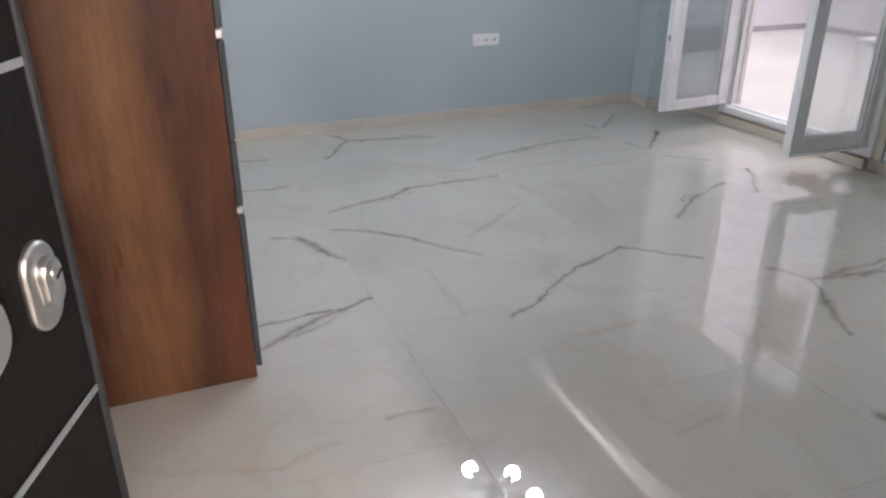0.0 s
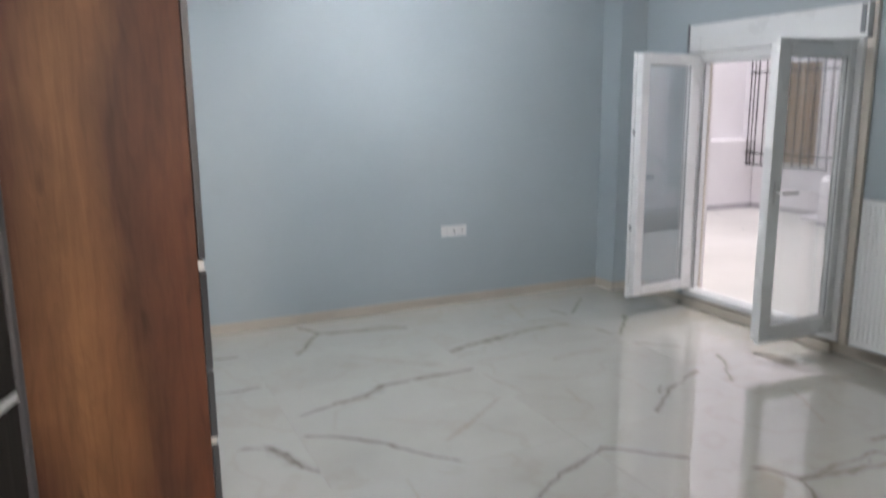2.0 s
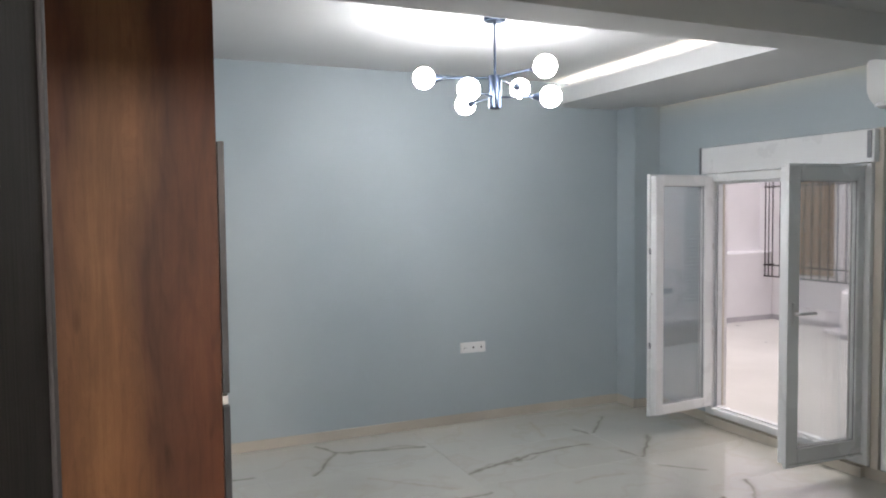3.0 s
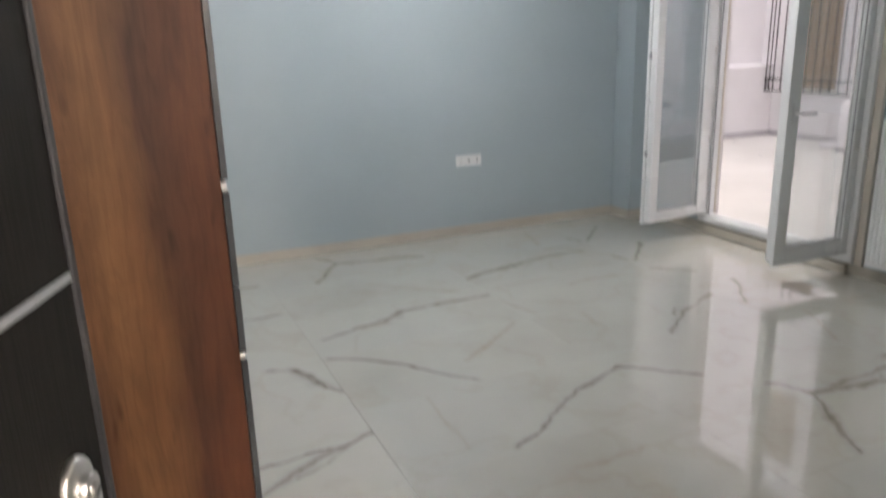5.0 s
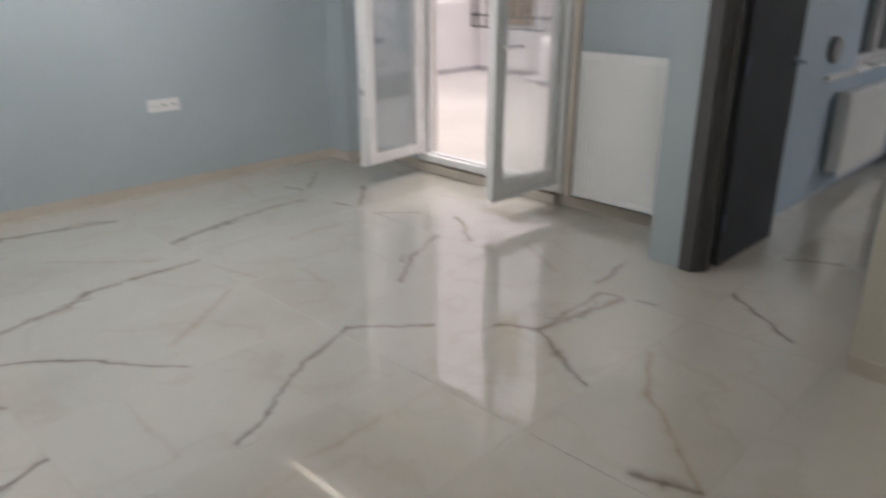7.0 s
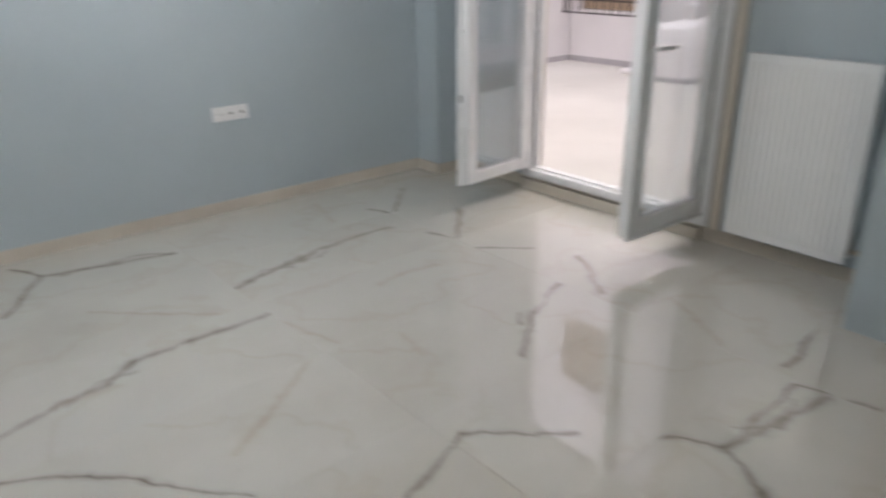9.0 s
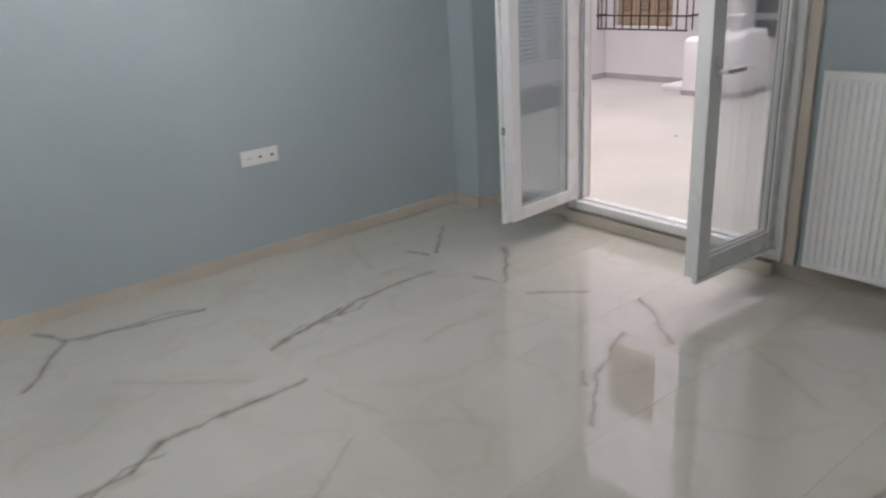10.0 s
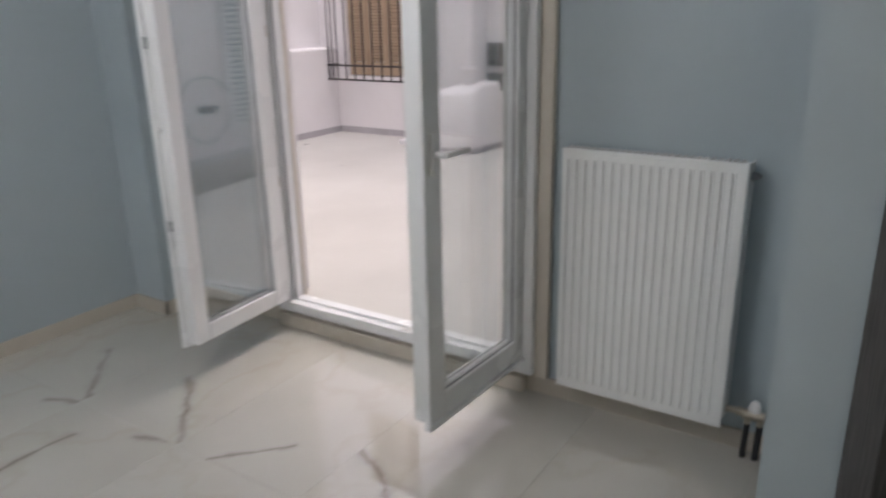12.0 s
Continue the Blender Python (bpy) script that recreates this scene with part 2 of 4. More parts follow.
vein([(2.50, 1.86), (2.73, 1.87), (3.02, 1.88), (3.06, 1.79)], 0.014)
vein([(3.12, 1.97), (3.22, 1.97), (3.47, 2.03)], 0.016)
vein([(3.04, 3.04), (2.74, 2.91), (2.60, 2.82), (2.43, 2.68)], 0.015)
vein([(3.48, 1.43), (3.32, 1.22), (3.17, 1.03)], 0.016)
vein([(2.65, 1.41), (2.37, 1.24), (2.14, 1.00), (1.99, 0.84)], 0.018, VEIN_BROWN, 0.7)
vein([(1.92, 1.04), (1.95, 0.94), (1.99, 0.84)], 0.018)
vein([(1.25, 4.23), (1.51, 3.99), (1.69, 3.82)], 0.015, VEIN_BROWN, 0.42)
vein([(3.01, 4.55), (3.07, 4.38), (3.41, 4.75)], 0.016, VEIN_DARK, 0.65)
vein([(3.03, 3.99), (3.08, 3.81), (3.43, 4.19)], 0.016, VEIN_DARK, 0.65)
vein([(3.05, 3.67), (3.28, 3.44)], 0.010, VEIN_DARK, 0.6)
vein([(3.39, 3.22), (3.25, 3.01), (3.12, 2.85)], 0.016, VEIN_DARK, 0.75)
vein([(1.82, 3.24), (1.52, 3.01), (1.30, 2.87)], 0.020, VEIN_BROWN, 0.35)
vein([(1.25, 1.83), (1.38, 1.82), (1.55, 1.84)], 0.020, VEIN_BROWN, 0.39)
vein([(1.28, 1.22), (1.47, 1.24)], 0.020, VEIN_BROWN, 0.39)
vein([(0.20, 3.98), (0.60, 3.95)], 0.014)
vein([(0.25, 4.58), (0.59, 4.54)], 0.012)
vein([(4.11, 1.44), (4.26, 1.18)], 0.013)
vein([(0.45, 1.62), (0.62, 1.60)], 0.010, VEIN_BROWN, 0.7)
vein([(2.40, 3.60), (2.56, 3.64), (2.76, 3.62)], 0.022, VEIN_BROWN, 0.32)
vein([(1.87, 3.56), (1.90, 3.40), (1.94, 3.25)], 0.020, VEIN_BROWN, 0.32)
vein([(2.19, 3.15), (2.14, 2.96)], 0.020, VEIN_BROWN, 0.28)
vein([(3.31, 2.60), (3.21, 2.40), (3.10, 2.22)], 0.018, VEIN_BROWN, 0.32)
vein([(2.81, 4.86), (2.71, 4.51)], 0.020, VEIN_BROWN, 0.28)
vein([(0.98, 2.60), (0.95, 2.34), (0.96, 2.13)], 0.018, VEIN_BROWN, 0.24)
vein([(1.36, 2.90), (1.77, 3.20)], 0.018, VEIN_BROWN, 0.24)
vein([(1.95, 4.05), (2.06, 4.13), (2.20, 4.07)], 0.010, VEIN_DARK, 0.55)
vein([(2.27, 4.12), (2.38, 4.10), (2.47, 4.17)], 0.009, VEIN_DARK, 0.5)
vein([(0.98, 3.50), (1.10, 3.60), (1.24, 3.58)], 0.009, VEIN_DARK, 0.5)
vein([(0.30, 2.24), (0.44, 2.27), (0.52, 2.36)], 0.010, VEIN_DARK, 0.45)
vein([(2.62, 1.90), (2.74, 1.80), (2.92, 1.84)], 0.010, VEIN_DARK, 0.5)
vein([(2.70, 2.95), (2.62, 2.88)], 0.010, VEIN_DARK, 0.5)
vein([(-0.20, 1.60), (0.10, 1.52), (0.30, 1.56)], 0.015, VEIN_BROWN, 0.32)
vein([(0.10, 1.20), (0.24, 1.30)], 0.015, VEIN_BROWN, 0.32)


def make_tile(strokes, shift):
    m, nt, b = mat_base("polished_marble_porcelain", 0.01, 0, 0.5)
    b.inputs["Coat Weight"].default_value, b.inputs["Coat IOR"].default_value, b.inputs["Coat Roughness"].default_value = 1.0, 1.66, 0.0
    geo = nt.nodes.new("ShaderNodeNewGeometry")
    off = nt.nodes.new("ShaderNodeVectorMath")
    off.inputs[1].default_value = (shift * 3.1, shift * 1.7, 0)
    nt.links.new(geo.outputs["Position"], off.inputs[0])

    def nz(scale, detail, rough=0.55):
        n = nt.nodes.new("ShaderNodeTexNoise")
        n.inputs["Scale"].default_value, n.inputs["Detail"].default_value, n.inputs["Roughness"].default_value = scale, detail, rough
        nt.links.new(off.outputs[0], n.inputs["Vector"])
        return n
    cloud, wisps = nz(0.9, 4), nz(1.15, 5, 0.5)
    col = ramp(nt, cloud.outputs[0], [(0.28, (0.470, 0.450, 0.405)), (0.5, (0.528, 0.511, 0.468)), (0.72, (0.500, 0.487, 0.452))])
    thin = ramp(nt, wisps.outputs[0], [(0.475, (1, 1, 1)), (0.497, (0.86, 0.80, 0.71)), (0.515, (1, 1, 1))])
    col = mixed(nt, col, thin, 0.30, "MULTIPLY")
    if strokes:
        warp = nz(7.0, 4, 0.6)
        ws = nt.nodes.new("ShaderNodeVectorMath")
        ws.operation = "MULTIPLY_ADD"
        sub = nt.nodes.new("ShaderNodeVectorMath")
        sub.operation = "SUBTRACT"
        sub.inputs[1].default_value = (0.5, 0.5, 0.5)
        nt.links.new(warp.outputs["Color"], sub.inputs[0])
        nt.links.new(sub.outputs[0], ws.inputs[0])
        ws.inputs[1].default_value = (0.075, 0.075, 0.0)
        nt.links.new(geo.outputs["Position"], ws.inputs[2])
        patchy, fading = nz(9.0, 4, 0.6), nz(4.0, 3, 0.6)

        def ranged(src, lo, hi):
            n = nt.nodes.new("ShaderNodeMapRange")
            n.inputs["From Min"].default_value, n.inputs["From Max"].default_value = 0.3, 0.7
            n.inputs["To Min"].default_value, n.inputs["To Max"].default_value = lo, hi
            nt.links.new(src.outputs[0], n.inputs["Value"])
            return n.outputs[0]
        for a, c, wide, tint, force in strokes:
            # a soft halo under a thin broken core
            for lo, hi, lo_f, hi_f in ((1.2 * wide, 4.0 * wide, 0.10 * force, 0.50 * force), (0.4 * wide, 1.5 * wide, 0.50 * force, 1.08 * force)):
                g = nt.nodes.new("ShaderNodeGroup")
                g.node_tree = STROKE
                nt.links.new(ws.outputs[0], g.inputs["P"])
                g.inputs["A"].default_value, g.inputs["B"].default_value = (*a, 0), (*c, 0)
                nt.links.new(ranged(patchy, lo, hi), g.inputs["Wide"])
                f = nt.nodes.new("ShaderNodeMath")
                f.operation, f.use_clamp = "MULTIPLY", True
                nt.links.new(g.outputs[0], f.inputs[0])
                nt.links.new(ranged(fading, lo_f, hi_f), f.inputs[1])
                col = mixed(nt, col, tint, f.outputs[0])
    nt.links.new(col, b.inputs["Base Color"])
    sm = nz(3.0, 4)
    mr = nt.nodes.new("ShaderNodeMapRange")
    mr.inputs["To Min"].default_value, mr.inputs["To Max"].default_value = 0.001, 0.007
    nt.links.new(sm.outputs[0], mr.inputs["Value"])
    nt.links.new(mr.outputs[0], b.inputs["Roughness"])
    wave = nz(2.2, 1)
    bump(nt, b, wave.outputs[0], 0.003, 0.004)
    return m


# ---- builders ----
def block(bm, x0, x1, y0, y1, z0, z1):
    v = [bm.verts.new(p) for p in ((x0, y0, z0), (x1, y0, z0), (x1, y1, z0), (x0, y1, z0), (x0, y0, z1), (x1, y0, z1), (x1, y1, z1), (x0, y1, z1))]
    for f in ((0, 3, 2, 1), (4, 5, 6, 7), (0, 1, 5, 4), (1, 2, 6, 5), (2, 3, 7, 6), (3, 0, 4, 7)):
        bm.faces.new([v[i] for i in f])
    return v


def blocks(*boxes, bevel=0.0, segments=2):
    bm = bmesh.new()
    for b in boxes:
        block(bm, *b)
    if bevel:
        bmesh.ops.bevel(bm, geom=bm.edges[:], offset=bevel, segments=segments, affect="EDGES", profile=0.5)
    return bm


def rod(bm, a, b, r0, r1=None, seg=16, caps=True):
    a, b = Vector(a), Vector(b)
    d = b - a
    m = Matrix.Translation((a + b) / 2) @ d.to_track_quat("Z", "Y").to_matrix().to_4x4()
    bmesh.ops.create_cone(bm, cap_ends=caps, segments=seg, radius1=r0, radius2=r0 if r1 is None else r1, depth=d.length, matrix=m)


def turned(profile, seg=24, axis="Z"):
    """A lathe: (radius, height) pairs turned round an axis."""
    bm = bmesh.new()
    rings = []
    for r, h in profile:
        ring = []
        for k in range(seg):
            a = 2 * math.pi * k / seg
            p = Vector((r * math.cos(a), r * math.sin(a), h))
            ring.append(bm.verts.new(p))
        rings.append(ring)
    for lo, hi in zip(rings, rings[1:]):
        for k in range(seg):
            bm.faces.new((lo[k], lo[(k + 1) % seg], hi[(k + 1) % seg], hi[k]))
    bm.faces.new(list(reversed(rings[0])))
    bm.faces.new(rings[-1])
    if axis != "Z":
        turn = {"-Y": Matrix.Rotation(radians(90), 4, "X"), "-X": Matrix.Rotation(radians(-90), 4, "Y")}[axis]
        bmesh.ops.transform(bm, matrix=turn, verts=bm.verts)
    return bm


def mesh_of(name, bm, material, smooth=False):
    bmesh.ops.recalc_face_normals(bm, faces=bm.faces[:])
    me = bpy.data.meshes.new(name)
    bm.to_mesh(me)
    bm.free()
    me.materials.append(material)
    if smooth:
        me.polygons.foreach_set("use_smooth", [True] * len(me.polygons))
        me.set_sharp_from_angle(angle=radians(40))
    return me


def part(name, bm, material, parent=None, label="", smooth=False):
    ob = new(name, mesh_of(name, bm, material, smooth))
    ob.parent = parent
    if label:
        ob["label"] = label
    return ob


def thing(name, m, label, category, group=""):
    ob = new(name)
    ob.empty_display_size = 0.1
    ob.matrix_world = m
    return tagged(ob, label, category, group)


def setting(name, bm, material, label=""):
    return tagged(part(name, bm, material), label, kind="structure")


# ---- the shell ----
EAST, NORTH, WEST = 4.09, 5.10, -0.50
DOOR_Y0, DOOR_Y1 = 2.88, 4.25          # french window, outer frame
HEAD = 2.17
REVEAL = 0.05                         # how much wider the opening is outside the frame
COURT = 0.08                          # level of the courtyard paving

floor = setting("floor", blocks((-0.7, 4.27, -2.4, 5.3, -0.06, -0.003), (4.27, 7.5, -2.4, 2.0, -0.06, -0.003)), GROUT, "pale grey grout bed under polished marble-look floor tiles")
setting("wall_north", blocks((-0.7, 4.29, NORTH, 5.3, -0.05, 2.95)), WALL, "blue-grey painted plaster wall")
setting("wall_east", blocks((EAST, 4.13, 2.0, DOOR_Y0, -0.05, 2.95), (EAST, 4.13, DOOR_Y1, NORTH, -0.05, 2.95), (EAST, 4.13, DOOR_Y0, DOOR_Y1, HEAD, 2.95), (EAST, 4.13, DOOR_Y0, DOOR_Y1, -0.05, 0.085), (4.13, 4.27, 2.0, DOOR_Y0 - REVEAL, -0.05, 2.95), (4.13, 4.27, DOOR_Y1 + REVEAL, NORTH, -0.05, 2.95), (4.13, 4.27, DOOR_Y0 - REVEAL, DOOR_Y1 + REVEAL, HEAD, 2.95), (4.13, 4.27, DOOR_Y0 - REVEAL, DOOR_Y1 + REVEAL, -0.05, 0.028)), WALL, "blue-grey painted wall around the french window")
setting("facade", blocks((4.27, 4.30, 2.0, DOOR_Y0 - REVEAL, -0.05, 7.6), (4.27, 4.30, DOOR_Y1 + REVEAL, 7.75, -0.05, 7.6), (4.27, 4.30, DOOR_Y0 - REVEAL, DOOR_Y1 + REVEAL, HEAD, 7.6)), PLASTER, "white rendered courtyard facade")
setting("wall_west", blocks((-0.7, WEST, 0.0, NORTH, -0.05, 2.95)), WALL, "blue-grey painted plaster wall")
setting("column", blocks((3.83, EAST, 4.86, NORTH, 0.0, 2.75)), WALL, "blue-grey painted corner column")
WX0, WX1, WZ0, WZ1 = 5.95, 7.08, 0.84, 2.05
LX0 = 6.29
setting("wall_partition", blocks((3.60, EAST, 1.80, 1.965, -0.05, 2.95), (EAST, WX0, 1.80, 2.0, -0.05, 2.95), (WX1, 7.5, 1.80, 2.0, -0.05, 2.95), (WX0, WX1, 1.80, 2.0, -0.05, WZ0), (WX0, WX1, 1.80, 2.0, WZ1, 2.95)), WALL, "blue-grey painted partition beside the interior door")
setting("wall_room_side", blocks((3.722, WX0, 1.785, 1.80, 0, 2.6), (WX1, 7.3, 1.785, 1.80, 0, 2.6), (WX0, WX1, 1.785, 1.80, 0, WZ0), (WX0, WX1, 1.785, 1.80, WZ1, 2.6)), WALL2, "pale blue painted bedroom wall")
setting("facade_south", blocks((4.30, LX0, 2.0, 2.03, -0.05, 7.6), (WX1, 8.8, 2.0, 2.03, -0.05, 7.6), (LX0, WX1, 2.0, 2.03, -0.05, WZ0), (LX0, WX1, 2.0, 2.03, WZ1, 7.6)), PLASTER, "white rendered courtyard wall with a louvred window")
setting("wall_doorway", blocks((3.60, 3.72, 1.70, 1.80, -0.05, 2.95), (3.60, 3.72, 0.786, 1.70, 2.10, 2.95)), WALL, "blue-grey painted wall over the interior door")
setting("wall_corner", blocks((3.08, 3.72, -1.4, 0.786, -0.05, 2.95)), WALL3, "warm grey painted wall corner by the bedroom door")
# The opening here is added, out of view, to brighten the bedroom.
setting("wall_bedroom_east", blocks((7.3, 7.5, -1.4, -0.9, -0.05, 2.95), (7.3, 7.5, 0.95, 1.80, -0.05, 2.95), (7.3, 7.5, -0.9, 0.95, -0.05, 0.70), (7.3, 7.5, -0.9, 0.95, 2.18, 2.95)), WALL2, "pale blue painted bedroom wall")
setting("wall_bedroom_south", blocks((3.72, 7.3, -1.4, -1.2, -0.05, 2.95)), WALL2, "pale blue painted bedroom wall")
setting("wall_entry", blocks((-0.7, -0.58, -0.20, 0.0, -0.05, 2.95), (0.42, 3.08, -0.20, 0.0, -0.05, 2.95), (-0.58, 0.42, -0.20, 0.0, 2.09, 2.95)), WALL, "painted wall around the entrance door")
setting("wall_hall_west", blocks((-1.5, -1.3, -2.4, -0.2, -0.05, 2.7)), WALL3, "beige painted stair hall wall")
setting("wall_hall_east", blocks((1.7, 1.9, -2.4, -0.2, -0.05, 2.7)), WALL3, "beige painted stair hall wall")
setting("wall_hall_south", blocks((-1.3, 1.7, -2.4, -2.2, -0.05, 2.7)), WALL3, "beige painted stair hall wall")
setting("floor_hall", blocks((-1.5, -0.7, -2.4, -0.2, -0.06, -0.003)), GROUT, "stair hall floor")
setting("ceiling_hall", blocks((-1.5, 1.9, -2.4, -0.2, 2.7, 2.8)), CEIL, "white stair hall ceiling")

# Ceilings: raised middle, lowered east soffit with a light cove, cross beam, lower part by the entrance.
setting("ceiling", blocks((WEST, EAST, 2.28, NORTH, 2.75, 2.85)), CEIL, "white painted ceiling")
SOF = 3.16
sof_bm = bmesh.new()
section = ((SOF, 2.55), (4.045, 2.55), (4.045, 2.66), (4.025, 2.66), (4.025, 2.575), (SOF + 0.19, 2.575), (SOF + 0.19, 2.75), (SOF + 0.17, 2.75), (SOF + 0.17, 2.575), (SOF + 0.02, 2.575), (SOF + 0.02, 2.682), (SOF, 2.682))
near = [sof_bm.verts.new((x, 2.45, z)) for x, z in section]
away = [sof_bm.verts.new((x, NORTH, z)) for x, z in section]
for k in range(len(section)):
    sof_bm.faces.new((near[k], near[(k + 1) % len(section)], away[(k + 1) % len(section)], away[k]))
sof_bm.faces.new(near), sof_bm.faces.new(list(reversed(away)))
setting("ceiling_soffit", sof_bm, CEIL, "white plasterboard soffit with a light cove")
setting("ceiling_beam", blocks((WEST, EAST, 2.22, 2.45, 2.45, 2.75)), CEIL, "painted ceiling beam")
setting("ceiling_entry", blocks((WEST, EAST, 0.0, 2.22, 2.60, 2.70)), CEIL, "white painted ceiling near the entrance")
setting("ceiling_bedroom", blocks((3.72, 7.3, -1.2, 1.785, 2.60, 2.70)), CEIL, "white painted bedroom ceiling")
setting("roof", blocks((-0.7, 4.27, -0.2, 5.3, 2.96, 3.1), (3.72, 7.5, -1.4, 2.0, 2.96, 3.1)), CEIL, "flat roof slab")

led = thing("cove_light", pose(0, 0, 0), "bright white light strip hidden in the ceiling cove", "light strip")
part("light_strip", blocks((SOF + 0.075, SOF + 0.110, 2.47, NORTH - 0.02, 2.584, 2.589)), LED, led)
part("profile", blocks((SOF + 0.070, SOF + 0.115, 2.47, NORTH - 0.02, 2.576, 2.583)), PVC, led)
led2 = thing("wall_wash_light", pose(0, 0, 0), "dim warm light strip along the soffit edge", "light strip")
part("light_strip", blocks((4.05, 4.075, 2.47, NORTH - 0.26, 2.60, 2.61)), LED_WARM, led2)
part("profile", blocks((4.047, 4.085, 2.47, NORTH - 0.26, 2.612, 2.63)), PVC, led2)

# Skirting tiles, 8 mm proud of the walls.
SK = 0.072
setting("baseboard_north", blocks((WEST, 3.83, NORTH - 0.010, NORTH, 0, SK), bevel=0.002), SKIRT, "glossy beige tile skirting")
setting("baseboard_column", blocks((3.82, 3.83, 4.85, 5.09, 0, SK), (3.82, EAST, 4.85, 4.86, 0, SK)), SKIRT, "glossy beige tile skirting")
setting("baseboard_east", blocks((EAST - 0.010, EAST, 1.965, 4.85, 0, SK), bevel=0.002), SKIRT, "glossy beige tile skirting")
setting("baseboard_corner", blocks((3.07, 3.08, 0.0, 0.786, 0, SK), bevel=0.002), SKIRT, "glossy beige tile skirting")

setting("threshold", blocks((4.040, EAST - 0.0105, DOOR_Y0 + 0.04, DOOR_Y1 + 0.02, 0, 0.066), bevel=0.003), SKIRT, "beige tile step under the french window")

# Courtyard: ground, north wall with a low ledge, far wall, south end.
setting("ground", blocks((4.27, 60, 2.0, 60, -0.5, COURT), (7.5, 60, -60, 2.0, -0.5, COURT), (-60, 4.27, 5.3, 60, -0.5, COURT), (-60, -1.5, -60, 5.3, -0.5, COURT), (-1.5, 7.5, -60, -2.4, -0.5, COURT)), COATING, "white coated courtyard paving with faint stains")
setting("court_wall_north", blocks((4.30, 8.8, 7.95, 8.2, 0.0, 7.6)), PLASTER, "white rendered courtyard wall")
setting("court_ledge", blocks((4.30, 8.55, 7.70, 7.95, COURT, 1.075), bevel=0.03), PLASTER, "low white rendered parapet along the courtyard wall")
FAR = 8.55
GY0, GY1, GZ0, GZ1 = 6.70, 7.55, 0.745, 2.12
UZ0, UZ1 = 3.75, 4.86          # the window of the storey above
setting("court_wall_far", blocks((FAR, 8.8, 2.0, GY0, 0.0, 7.6), (FAR, 8.8, GY1, 7.95, 0.0, 7.6), (FAR, 8.8, GY0, GY1, 0.0, GZ0), (FAR, 8.8, GY0, GY1, GZ1, UZ0), (FAR, 8.8, GY0, GY1, UZ1, 7.6), (8.74, 8.8, GY0, GY1, GZ0, GZ1), (8.74, 8.8, GY0, GY1, UZ0, UZ1)), PLASTER, "white rendered courtyard wall with two shuttered windows")
setting("court_pilaster", blocks((8.25, FAR, 5.66, 5.98, COURT, 7.6), bevel=0.02), PLASTER, "white rendered pilaster")
setting("court_skirting", blocks((4.30, FAR, 7.685, 7.70, COURT, 0.15), (FAR - 0.015, FAR, 6.10, 7.685, COURT, 0.15), (FAR - 0.015, FAR, 2.05, 5.42, COURT, 0.15), (4.32, FAR, 2.03, 2.045, 0.30, 0.36)), COURT_SKIRT, "grey painted skirting round the courtyard")

# Shaded paving, painted as a darker strip low on the south wall.
setting("court_ground_shade", blocks((4.32, FAR, 2.03, 2.040, COURT, 0.30)), GROUND_SHADE, "darker beige strip standing for shaded paving at the courtyard wall")


# ---- french window ----
def bar_frame(x0, x1, y0, y1, z0, z1, w, low=None):
    """Four mitred-looking members as one closed ring in the y-z plane."""
    low = w if low is None else low
    return [(x0, x1, y0, y0 + w, z0, z1), (x0, x1, y1 - w, y1, z0, z1), (x0, x1, y0 + w, y1 - w, z1 - w, z1), (x0, x1, y0 + w, y1 - w, z0, z0 + low)]


win = tagged(new("window_1"), "white plastic french window with both leaves open inward", kind="structure")
part("window_frame", blocks(*bar_frame(4.035, 4.13, DOOR_Y0, DOOR_Y1, 0.088, 1.955, 0.062, 0.05), bevel=0.004), PVC, win)
part("window_frame", blocks(*bar_frame(4.075, 4.125, DOOR_Y0 + 0.062, DOOR_Y1 - 0.062, 0.138, 1.893, 0.018, 0.012), bevel=0.002), PVC, win)
for y in (DOOR_Y0 + 0.081, DOOR_Y1 - 0.083):
    part("gasket", blocks((4.068, 4.074, y - 0.002, y + 0.002, 0.15, 1.87)), GREY_PLASTIC, win, "black rubber seal")
part("sill", blocks((4.13, 4.33, DOOR_Y0 - REVEAL + 0.002, DOOR_Y1 + REVEAL - 0.002, 0.03, 0.104), bevel=0.003), COATING, win)
for y0 in (DOOR_Y0 - 0.012, DOOR_Y1 - 0.040):
    part("guide_rail", blocks((4.132, 4.150, y0, y0 + 0.052, 0.106, 1.95), (4.168, 4.186, y0, y0 + 0.052, 0.106, 1.95), (4.150, 4.168, y0 + (0.036 if y0 > 3.5 else 0.0), y0 + (0.052 if y0 > 3.5 else 0.016), 0.106, 1.95), bevel=0.002), TRIM, win, "cream roller shutter guide rail")
for y in (3.28, 3.36, 3.48):
    part("strike_plate", blocks((4.045, 4.072, y, y + 0.045, 0.138, 0.146), bevel=0.002), CHROME, win, "small metal strike plate")
for z in (0.74, 1.40):
    part("hinge_plate", blocks((4.020, 4.0345, DOOR_Y1 - 0.085, DOOR_Y1 - 0.065, z - 0.025, z + 0.025), bevel=0.002), CHROME, win, "small metal keep")
part("trim", blocks((4.062, 4.09, DOOR_Y0 - 0.055, DOOR_Y0 - 0.001, 0.075, 2.165), bevel=0.004), TRIM, win, "cream trim strip")
part("trim", blocks((4.078, 4.09, DOOR_Y1 + 0.001, DOOR_Y1 + 0.03, 0.075, 1.955), bevel=0.003), TRIM, win, "cream trim strip")

